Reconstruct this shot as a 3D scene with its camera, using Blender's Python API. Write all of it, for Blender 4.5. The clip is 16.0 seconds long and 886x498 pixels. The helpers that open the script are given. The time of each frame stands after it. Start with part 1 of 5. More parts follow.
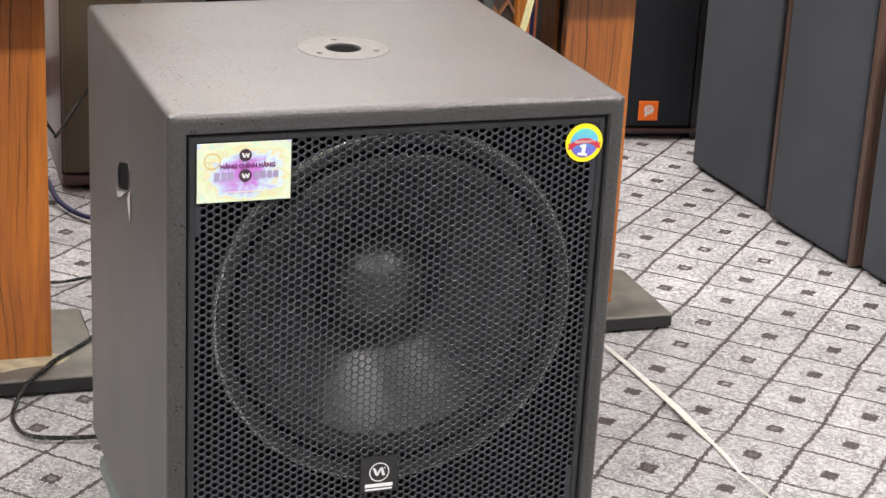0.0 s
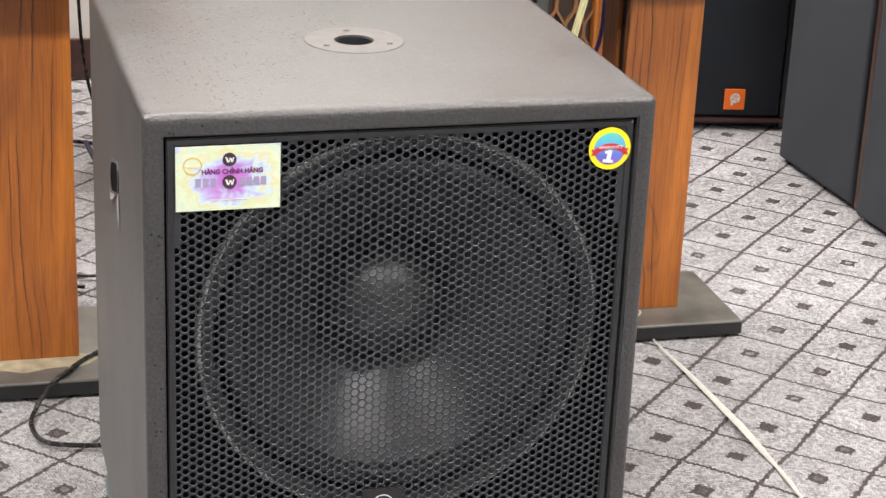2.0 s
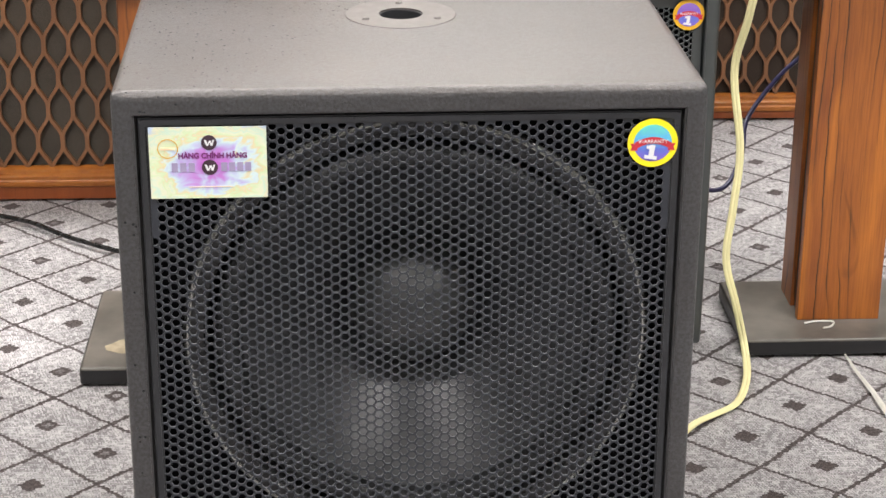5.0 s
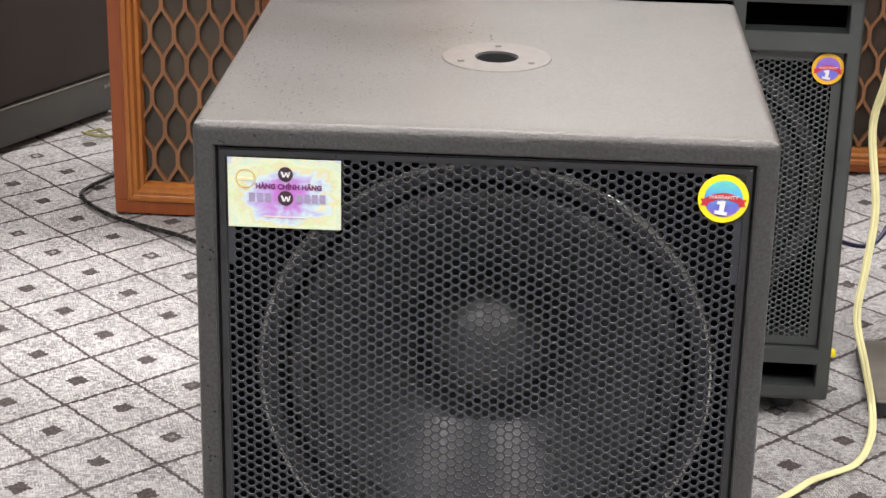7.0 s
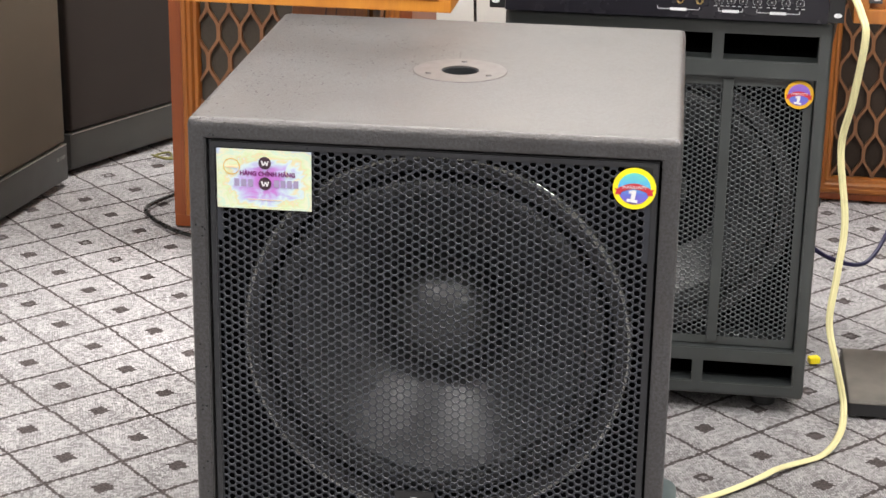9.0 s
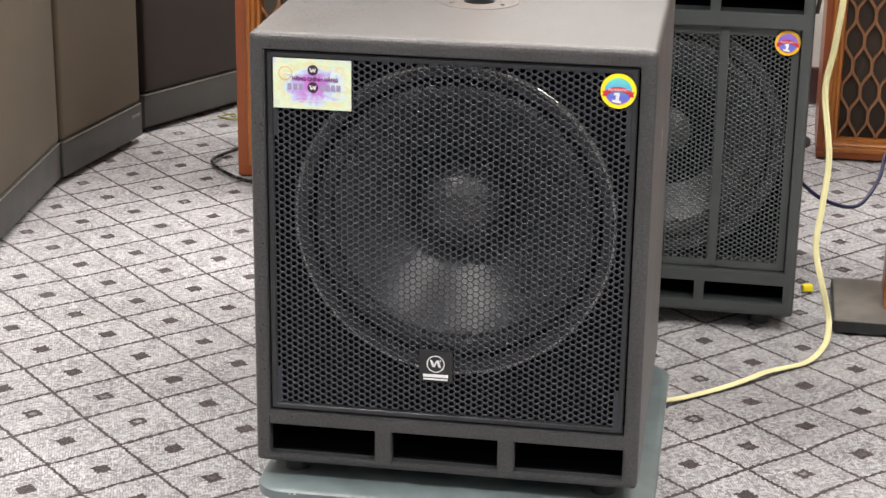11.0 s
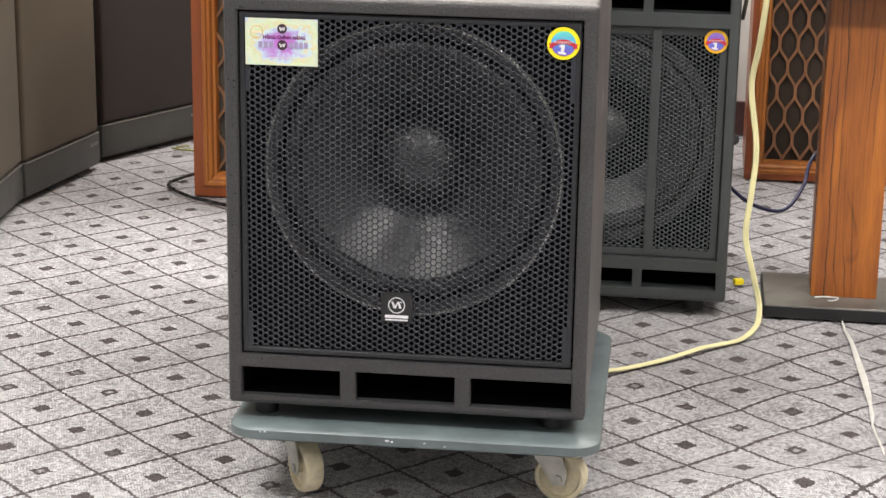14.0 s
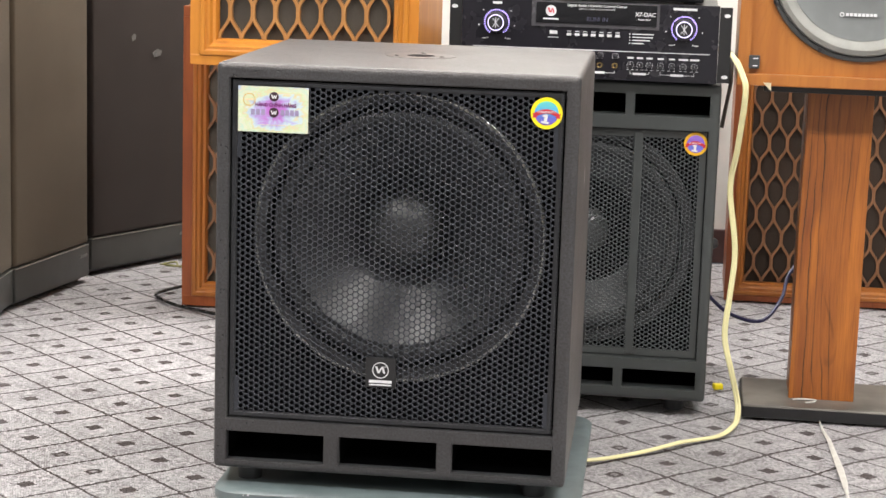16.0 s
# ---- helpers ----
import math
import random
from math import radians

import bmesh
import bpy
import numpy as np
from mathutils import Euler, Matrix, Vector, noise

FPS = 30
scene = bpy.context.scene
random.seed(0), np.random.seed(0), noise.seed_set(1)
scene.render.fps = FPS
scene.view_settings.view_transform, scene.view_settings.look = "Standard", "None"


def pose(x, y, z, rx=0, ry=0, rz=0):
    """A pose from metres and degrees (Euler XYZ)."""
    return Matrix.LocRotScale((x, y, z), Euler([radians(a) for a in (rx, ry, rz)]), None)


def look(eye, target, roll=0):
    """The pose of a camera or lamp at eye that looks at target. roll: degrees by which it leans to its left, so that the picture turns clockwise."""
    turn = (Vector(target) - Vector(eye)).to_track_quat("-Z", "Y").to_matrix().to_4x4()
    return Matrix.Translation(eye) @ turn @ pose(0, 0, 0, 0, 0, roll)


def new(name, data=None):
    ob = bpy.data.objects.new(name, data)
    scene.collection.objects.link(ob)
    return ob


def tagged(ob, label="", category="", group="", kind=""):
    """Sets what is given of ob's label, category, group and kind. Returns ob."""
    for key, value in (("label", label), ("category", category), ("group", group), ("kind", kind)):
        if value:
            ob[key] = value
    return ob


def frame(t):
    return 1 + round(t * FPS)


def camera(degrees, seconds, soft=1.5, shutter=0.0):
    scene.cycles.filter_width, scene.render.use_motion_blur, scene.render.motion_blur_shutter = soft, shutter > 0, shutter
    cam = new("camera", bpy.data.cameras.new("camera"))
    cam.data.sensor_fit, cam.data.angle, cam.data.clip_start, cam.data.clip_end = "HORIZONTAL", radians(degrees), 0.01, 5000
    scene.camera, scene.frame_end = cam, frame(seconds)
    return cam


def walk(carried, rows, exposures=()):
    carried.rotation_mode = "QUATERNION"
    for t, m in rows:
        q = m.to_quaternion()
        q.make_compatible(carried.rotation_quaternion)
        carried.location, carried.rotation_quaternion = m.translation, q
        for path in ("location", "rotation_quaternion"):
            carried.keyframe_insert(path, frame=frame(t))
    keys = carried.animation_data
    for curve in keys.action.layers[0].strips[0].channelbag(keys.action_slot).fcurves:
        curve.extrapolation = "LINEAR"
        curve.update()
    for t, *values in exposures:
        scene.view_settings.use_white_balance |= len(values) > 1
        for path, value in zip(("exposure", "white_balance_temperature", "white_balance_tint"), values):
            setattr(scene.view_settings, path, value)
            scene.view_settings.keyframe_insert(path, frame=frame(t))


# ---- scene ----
cam = camera(26.0, 16.0)
PATH = [
    (0, (-0.541, -1.698, 1.167), (0.072, 0.079, 0.485), 3.0),
    (0.5, (-0.522, -1.61, 1.16), (0.09, 0.16, 0.459), 3.3),
    (1, (-0.501, -1.58, 1.17), (0.101, 0.188, 0.455), 3.5),
    (1.5, (-0.447, -1.582, 1.163), (0.127, 0.196, 0.448), 3.5),
    (2, (-0.386, -1.561, 1.147), (0.102, 0.243, 0.434), 2.5),
    (2.5, (-0.32, -1.549, 1.124), (0.097, 0.272, 0.409), 1.2),
    (3, (-0.281, -1.511, 1.115), (0.096, 0.313, 0.385), 0.9),
    (3.2, (-0.264, -1.484, 1.111), (0.103, 0.338, 0.372), 1.0),
    (5.3, (-0.008, -1.421, 1.1), (0.025, 0.437, 0.362), 0.4),
    (5.5, (0.015, -1.428, 1.105), (0.01, 0.432, 0.372), 0.5),
    (6, (0.031, -1.425, 1.109), (-0.029, 0.437, 0.379), 0.5),
    (6.5, (0.033, -1.415, 1.108), (-0.05, 0.446, 0.379), 0.6),
    (7, (0.076, -1.437, 1.118), (-0.062, 0.426, 0.402), 1.2),
    (7.5, (0.145, -1.495, 1.114), (-0.077, 0.364, 0.412), 1.2),
    (8, (0.21, -1.555, 1.126), (-0.042, 0.304, 0.433), 1.1),
    (8.2, (0.224, -1.577, 1.135), (-0.029, 0.284, 0.447), 1.0),
    (10.3, (0.302, -1.952, 1.161), (0.024, -0.08, 0.516), 0.9),
    (10.5, (0.323, -1.993, 1.162), (0.029, -0.122, 0.517), 0.8),
    (11, (0.355, -2.074, 1.144), (0.032, -0.211, 0.493), 0.8),
    (11.5, (0.369, -2.125, 1.137), (0.062, -0.259, 0.487), 0.9),
    (12, (0.358, -2.175, 1.116), (0.084, -0.296, 0.488), 1.0),
    (12.5, (0.339, -2.24, 1.112), (0.08, -0.351, 0.505), 1.0),
    (13, (0.34, -2.276, 1.077), (0.096, -0.379, 0.492), 1.1),
    (13.5, (0.348, -2.298, 1.042), (0.088, -0.397, 0.478), 0.7),
    (14, (0.36, -2.307, 1.001), (0.101, -0.398, 0.464), 0.9),
    (14.5, (0.367, -2.343, 0.956), (0.094, -0.423, 0.468), 1.4),
    (15, (0.361, -2.366, 0.919), (0.091, -0.431, 0.491), 1.8),
    (15.5, (0.367, -2.382, 0.895), (0.106, -0.436, 0.513), 1.9),
    (16, (0.374, -2.392, 0.871), (0.122, -0.44, 0.518), 1.8),
]
EXPOSURES = [(0, 0.13), (3.2, 0.13), (5.3, 0.03), (8.2, 0.05), (10.3, 0.04), (12.0, 0.0), (13.5, -0.03), (16, 0.06)]
walk(cam, [(t, look(eye, target, roll)) for t, eye, target, roll in PATH], EXPOSURES)

# ---- world and lights ----
world = bpy.data.worlds.new("world")
scene.world = world
world.use_nodes = True
world.node_tree.nodes["Background"].inputs["Color"].default_value = (0.75, 0.8, 0.9, 1)
world.node_tree.nodes["Background"].inputs["Strength"].default_value = 0.15

ROOM_X0, ROOM_X1, ROOM_Y0, ROOM_Y1, ROOM_Z = -2.3, 2.3, -4.2, 2.45, 2.9
# unseen lamps: front pair inferred from highlights, the rest added to brighten
LIGHT_SPOTS = [(-1.1, -1.3, 76.0), (1.65, -1.3, 90.0), (-1.2, 0.0, 23.0), (1.2, 0.0, 30.0), (-1.2, 1.95, 43.0), (0.0, 2.05, 50.0), (1.2, 1.95, 26.0), (0.0, -3.4, 18.0)]
for lx, ly, power in LIGHT_SPOTS:
    lamp = bpy.data.lights.new("ceiling_lamp", "AREA")
    lamp.shape, lamp.size, lamp.size_y = "RECTANGLE", 1.14, 0.34
    lamp.energy, lamp.color = power, (1.0, 0.965, 0.935)
    new("ceiling_lamp", lamp).matrix_world = pose(lx, ly, ROOM_Z - 0.05)


# ---- materials ----
class Mat:
    """A small builder for node materials."""

    def __init__(self, name):
        self.m = bpy.data.materials.new(name)
        self.m.use_nodes = True
        self.t = self.m.node_tree
        self.b = self.t.nodes["Principled BSDF"]
        self.co = self.t.nodes.new("ShaderNodeTexCoord").outputs["Object"]

    def node(self, kind, **sets):
        n = self.t.nodes.new(kind)
        for k, v in sets.items():
            n.inputs[k].default_value = v
        return n

    def link(self, a, b):
        self.t.links.new(a, b)
        return b

    def scaled(self, sx, sy, sz, co=None):
        n = self.node("ShaderNodeMapping", Scale=(sx, sy, sz))
        self.link(co or self.co, n.inputs["Vector"])
        return n.outputs["Vector"]

    def noise(self, scale, detail=3.0, rough=0.55, co=None, distort=0.0):
        n = self.node("ShaderNodeTexNoise", Scale=scale, Detail=detail, Roughness=rough, Distortion=distort)
        self.link(co or self.co, n.inputs["Vector"])
        return n.outputs["Fac"]

    def math(self, op, a, b=None, clamp=False):
        n = self.t.nodes.new("ShaderNodeMath")
        n.operation, n.use_clamp = op, clamp
        for i, v in enumerate((a, b)):
            if v is None:
                continue
            if isinstance(v, (int, float)):
                n.inputs[i].default_value = v
            else:
                self.link(v, n.inputs[i])
        return n.outputs[0]

    def ramp(self, fac, stops, linear=True):
        n = self.t.nodes.new("ShaderNodeValToRGB")
        el = n.color_ramp.elements
        while len(el) < len(stops):
            el.new(0.5)
        for e, (p, c) in zip(el, stops):
            e.position = p
            e.color = (*c, 1) if isinstance(c, tuple) else (c, c, c, 1)
        if not linear:
            n.color_ramp.interpolation = "CONSTANT"
        self.link(fac, n.inputs["Fac"])
        return n.outputs["Color"]

    def mix(self, fac, a, b, mode="MIX"):
        n = self.t.nodes.new("ShaderNodeMix")
        n.data_type, n.blend_type = "RGBA", mode
        for i, v in ((0, fac), (6, a), (7, b)):
            if isinstance(v, tuple):
                n.inputs[i].default_value = (*v, 1)
            elif isinstance(v, (int, float)):
                n.inputs[i].default_value = v
            else:
                self.link(v, n.inputs[i])
        return n.outputs[2]

    def bump(self, height, strength=0.3, distance=0.001, prev=None):
        n = self.node("ShaderNodeBump", Strength=strength, Distance=distance)
        self.link(height, n.inputs["Height"])
        if prev is not None:
            self.link(prev, n.inputs["Normal"])
        self.link(n.outputs["Normal"], self.b.inputs["Normal"])
        return n.outputs["Normal"]

    def set(self, **sets):
        for k, v in sets.items():
            name = k.replace("_", " ")
            if hasattr(v, "is_linked"):
                self.link(v, self.b.inputs[name])
            else:
                self.b.inputs[name].default_value = (*v, 1) if isinstance(v, tuple) else v
        return self


def plain(name, color, rough=0.5, metal=0.0, vary=0.12, scale=30.0, bump=0.0, bump_scale=400.0, spec=0.5):
    m = Mat(name)
    m.set(Specular_IOR_Level=spec)
    f = m.noise(scale, 4)
    dark = tuple(c * (1 - vary) for c in color)
    light = tuple(min(1, c * (1 + vary)) for c in color)
    m.set(Base_Color=m.ramp(f, [(0.3, dark), (0.7, light)]), Metallic=metal)
    m.set(Roughness=m.math("ADD", m.math("MULTIPLY", m.noise(scale * 2.3), 0.2), rough - 0.1))
    if bump:
        m.bump(m.noise(bump_scale, 2), bump, 0.0006)
    return m.m


def glow(name, color, strength):
    m = Mat(name)
    m.set(Base_Color=color, Emission_Color=color, Emission_Strength=strength)
    return m.m


def cabinet_paint(name, color, rough, grain, sheen):
    """Black texture paint: fine pimples, small rubbed spots, sheen and pink tint imitating warm ceiling reflections."""
    m = Mat(name)
    cloud = m.noise(9, 4)
    base = m.ramp(cloud, [(0.3, tuple(c * 0.8 for c in color)), (0.75, tuple(c * 1.25 for c in color))])
    chips = m.ramp(m.noise(95, 3, 0.7), [(0.73, 0.0), (0.77, 1.0)])
    base = m.mix(1.0, base, m.ramp(m.noise(360, 2, 0.6), [(0.36, 0.45), (0.64, 1.75)]), "MULTIPLY")
    m.set(Base_Color=m.mix(m.math("MULTIPLY", chips, 0.25), base, (0.30, 0.29, 0.28)))
    m.set(Roughness=m.math("ADD", m.math("MULTIPLY", cloud, 0.16), rough - 0.08))
    m.set(Sheen_Weight=sheen, Sheen_Roughness=0.35, Sheen_Tint=(0.95, 0.88, 0.85), Specular_IOR_Level=1.0, Specular_Tint=(1.0, 0.91, 0.885))
    first = m.bump(m.noise(grain, 2, 0.6), 0.22, 0.0012)
    cell = m.node("ShaderNodeTexVoronoi", Scale=210.0)
    m.link(m.co, cell.inputs["Vector"])
    tint = m.node("ShaderNodeSeparateColor")
    m.link(cell.outputs["Color"], tint.inputs["Color"])
    size = m.math("MULTIPLY", m.math("GREATER_THAN", tint.outputs[0], 0.42), m.math("ADD", m.math("MULTIPLY", tint.outputs[1], 0.22), 0.08))
    dots = m.math("MULTIPLY", m.math("SUBTRACT", size, cell.outputs["Distance"]), 9.0, True)
    place = m.node("ShaderNodeSeparateXYZ")
    m.link(m.co, place.inputs[0])
    worn = m.math("SUBTRACT", m.noise(5.5, 3, 0.6), m.math("MULTIPLY", place.outputs[0], 1.2))
    dots = m.math("MULTIPLY", dots, m.ramp(worn, [(0.56, 0.0), (0.65, 1.0)]))
    first = m.bump(m.math("SUBTRACT", 1.0, dots), 1.0, 0.0030, first)
    m.set(Specular_IOR_Level=m.math("SUBTRACT", 1.0, m.math("MULTIPLY", dots, 0.7)))
    m.set(Roughness=m.math("ADD", m.math("MULTIPLY", dots, 0.3), m.math("ADD", m.math("MULTIPLY", cloud, 0.16), rough - 0.08)))
    front = m.ramp(place.outputs[1], [(0.008, 1.0), (0.016, 0.0)])
    first = m.bump(m.math("MULTIPLY", front, m.noise(230, 3, 0.65)), 0.38, 0.0026, first)
    scars = m.ramp(m.noise(24, 4, 0.7), [(0.70, 1.0), (0.73, 0.0)])
    m.bump(scars, 0.25, 0.001, first)
    return m.m


def carpet():
    """Loop-pile carpet: rows of small loops, the dark lines and dots stepped along the loops."""
    m = Mat("carpet")
    warp = m.node("ShaderNodeTexNoise", Scale=2.2, Detail=1.0)
    m.link(m.co, warp.inputs["Vector"])
    off = m.t.nodes.new("ShaderNodeVectorMath")
    off.operation = "MULTIPLY_ADD"
    m.link(warp.outputs["Color"], off.inputs[0])
    off.inputs[1].default_value, off.inputs[2].default_value = (0.022, 0.022, 0), (-0.011, -0.011, 0)
    wob = m.node("ShaderNodeTexNoise", Scale=38.0, Detail=2.0)
    m.link(m.co, wob.inputs["Vector"])
    fine = m.t.nodes.new("ShaderNodeVectorMath")
    fine.operation = "MULTIPLY_ADD"
    m.link(wob.outputs["Color"], fine.inputs[0])
    fine.inputs[1].default_value, fine.inputs[2].default_value = (0.0070, 0.0070, 0), (-0.0035, -0.0035, 0)
    both = m.t.nodes.new("ShaderNodeVectorMath")
    m.link(off.outputs[0], both.inputs[0]), m.link(fine.outputs[0], both.inputs[1])
    bent = m.t.nodes.new("ShaderNodeVectorMath")
    m.link(m.co, bent.inputs[0]), m.link(both.outputs[0], bent.inputs[1])
    s = m.node("ShaderNodeSeparateXYZ")
    m.link(bent.outputs[0], s.inputs[0])
    # loops in staggered rows
    lw, lh = 0.0042, 0.0044
    row = m.math("DIVIDE", s.outputs[1], lh)
    row_no = m.math("FLOOR", row)
    col = m.math("ADD", m.math("DIVIDE", s.outputs[0], lw), m.math("MULTIPLY", row_no, 0.37))
    col_no = m.math("FLOOR", col)
    cell = m.node("ShaderNodeCombineXYZ")
    m.link(col_no, cell.inputs[0]), m.link(row_no, cell.inputs[1])
    dice = m.node("ShaderNodeTexWhiteNoise")
    m.link(cell.outputs[0], dice.inputs["Vector"])
    lot = m.node("ShaderNodeSeparateColor")
    m.link(dice.outputs["Color"], lot.inputs["Color"])
    fx = m.math("ABSOLUTE", m.math("SUBTRACT", m.math("FRACT", col), 0.5))
    fy = m.math("ABSOLUTE", m.math("SUBTRACT", m.math("FRACT", row), 0.5))
    bald = m.ramp(m.noise(14, 3, 0.6), [(0.38, 0.6), (0.62, 1.05)])
    gap_x = m.math("GREATER_THAN", fx, m.math("SUBTRACT", 0.52, m.math("MULTIPLY", bald, m.math("MULTIPLY", m.math("POWER", lot.outputs[0], 2.0), 0.48))))
    gap_y = m.math("GREATER_THAN", fy, m.math("SUBTRACT", 0.52, m.math("MULTIPLY", bald, m.math("MULTIPLY", m.math("POWER", lot.outputs[1], 2.0), 0.56))))
    gap = m.math("MAXIMUM", gap_x, gap_y)
    # the rhombic repeat, stepped from loop to loop
    step_y = m.math("MULTIPLY", m.math("ADD", row_no, 0.5), lh)
    step_x = m.math("MULTIPLY", m.math("SUBTRACT", m.math("ADD", col_no, 0.5), m.math("MULTIPLY", row_no, 0.37)), lw)
    sx = m.math("ADD", m.math("MULTIPLY", step_x, 0.7), m.math("MULTIPLY", s.outputs[0], 0.3))
    sy = m.math("ADD", m.math("MULTIPLY", step_y, 0.7), m.math("MULTIPLY", s.outputs[1], 0.3))
    ax, ay, bx, by, ox, oy = 0.0802, -0.0779, 0.0783, 0.0811, -0.592, 0.597
    det = ax * by - ay * bx
    px, py = m.math("SUBTRACT", sx, ox), m.math("SUBTRACT", sy, oy)
    u = m.math("ADD", m.math("MULTIPLY", px, by / det), m.math("MULTIPLY", py, -bx / det))
    v = m.math("ADD", m.math("MULTIPLY", px, -ay / det), m.math("MULTIPLY", py, ax / det))
    fu = m.math("ABSOLUTE", m.math("SUBTRACT", m.math("FRACT", m.math("ADD", u, 0.5)), 0.5))
    fv = m.math("ABSOLUTE", m.math("SUBTRACT", m.math("FRACT", m.math("ADD", v, 0.5)), 0.5))
    line = m.math("MAXIMUM", m.math("GREATER_THAN", fu, 0.472), m.math("GREATER_THAN", fv, 0.477))
    dot = m.math("MULTIPLY", m.math("LESS_THAN", fu, 0.105), m.math("LESS_THAN", fv, 0.105))
    worn = m.ramp(m.noise(4.5, 2), [(0.52, 0.0), (0.64, 0.7)])
    eye = m.math("MULTIPLY", m.math("MULTIPLY", m.math("LESS_THAN", fu, 0.045), m.math("LESS_THAN", fv, 0.045)), worn)
    mark = m.math("MULTIPLY", m.math("MAXIMUM", line, dot), m.math("SUBTRACT", 1.0, eye))
    yarn = m.ramp(lot.outputs[2], [(0.0, (0.375, 0.365, 0.372)), (0.35, (0.455, 0.442, 0.450)), (1.0, (0.54, 0.525, 0.535))])
    # shade between the loops, mixed into the yarn colour
    yarn = m.mix(m.math("MULTIPLY", gap, 0.66), yarn, (0.095, 0.086, 0.089))
    soil = m.ramp(m.noise(2.6, 4), [(0.3, 0.77), (0.7, 0.98)])
    soil = m.math("MULTIPLY", soil, m.ramp(m.noise(17, 3, 0.6), [(0.32, 0.90), (0.66, 1.05)]))
    ground = m.mix(1.0, yarn, soil, "MULTIPLY")
    dark = m.ramp(m.noise(300, 2), [(0.35, (0.028, 0.021, 0.021)), (0.7, (0.085, 0.068, 0.066))])
    m.set(Base_Color=m.mix(mark, ground, dark))
    m.set(Roughness=0.95, Sheen_Weight=0.15)
    m.b.inputs["Specular IOR Level"].default_value = 0.15
    h = m.math("ADD", m.math("ADD", m.math("MULTIPLY", mark, -0.6), m.math("MULTIPLY", gap, -0.5)), m.noise(420, 2, 0.7))
    m.bump(h, 0.45, 0.002)
    return m.m


def wood(name, light, mid, dark, rough=0.42, scale=1.0, lines=0.8):
    """Veneer with upright grain, clusters of wandering dark veins and short pore dashes."""
    m = Mat(name)
    sep = m.node("ShaderNodeSeparateXYZ")
    m.link(m.co, sep.inputs[0])
    across = m.math("ADD", sep.outputs[0], m.math("MULTIPLY", sep.outputs[1], 0.6))
    sway = m.noise(1.0, 2, 0.55, m.scaled(7 * scale, 7 * scale, 2.4 * scale))
    kink = m.noise(1.0, 3, 0.6, m.scaled(16 * scale, 16 * scale, 9 * scale))
    path = m.math("ADD", m.math("MULTIPLY", sway, 8.0), m.math("MULTIPLY", kink, 1.1))
    rings = m.math("FRACT", m.math("ADD", m.math("MULTIPLY", across, 36.0 * scale), path))
    thin = m.math("FRACT", m.math("ADD", m.math("MULTIPLY", across, 150.0 * scale), m.math("MULTIPLY", path, 3.1)))
    golden = m.noise(3.0, 3, 0.6, m.scaled(8 * scale, 8 * scale, 1.0 * scale), 0.6)
    tone = m.ramp(golden, [(0.26, mid), (0.47, tuple((a + b) / 2 for a, b in zip(light, mid))), (0.64, light)])
    vein = m.ramp(rings, [(0.0, 0.9), (0.022, 0.8), (0.06, 0.22), (0.26, 0.0), (0.985, 0.0), (1.0, 0.9)])
    hair = m.ramp(thin, [(0.0, 1.0), (0.10, 0.5), (0.25, 0.0), (0.92, 0.0), (1.0, 1.0)])
    gate = m.ramp(m.noise(1.0, 2, 0.5, m.scaled(11 * scale, 11 * scale, 1.3 * scale)), [(0.49, 0.0), (0.57, 1.0)])
    gate_thin = m.ramp(m.noise(2.1, 2, 0.5, m.scaled(7 * scale, 7 * scale, 1.2 * scale)), [(0.48, 0.0), (0.64, 0.5)])
    weight = m.ramp(m.noise(3.0, 2, 0.5, m.scaled(10 * scale, 10 * scale, 5 * scale)), [(0.30, 0.35), (0.55, 1.0)])
    pores = m.ramp(m.noise(14, 3, 0.7, m.scaled(22 * scale, 22 * scale, 0.9 * scale)), [(0.34, 0.55), (0.5, 0.0)])
    dash = m.ramp(m.noise(10, 2, 0.6, m.scaled(40 * scale, 40 * scale, 2.4 * scale)), [(0.26, 0.5), (0.32, 0.0)])
    col = m.mix(m.math("MULTIPLY", pores, 0.6), tone, mid)
    col = m.mix(m.math("MULTIPLY", m.math("MULTIPLY", hair, gate_thin), lines), col, dark)
    col = m.mix(m.math("MULTIPLY", m.math("MULTIPLY", vein, gate), m.math("MULTIPLY", weight, lines)), col, dark)
    col = m.mix(m.math("MULTIPLY", dash, lines), col, dark)
    m.set(Base_Color=col, Roughness=rough)
    m.b.inputs["Coat Weight"].default_value = 0.12
    m.bump(pores, 0.15, 0.0004)
    return m.m


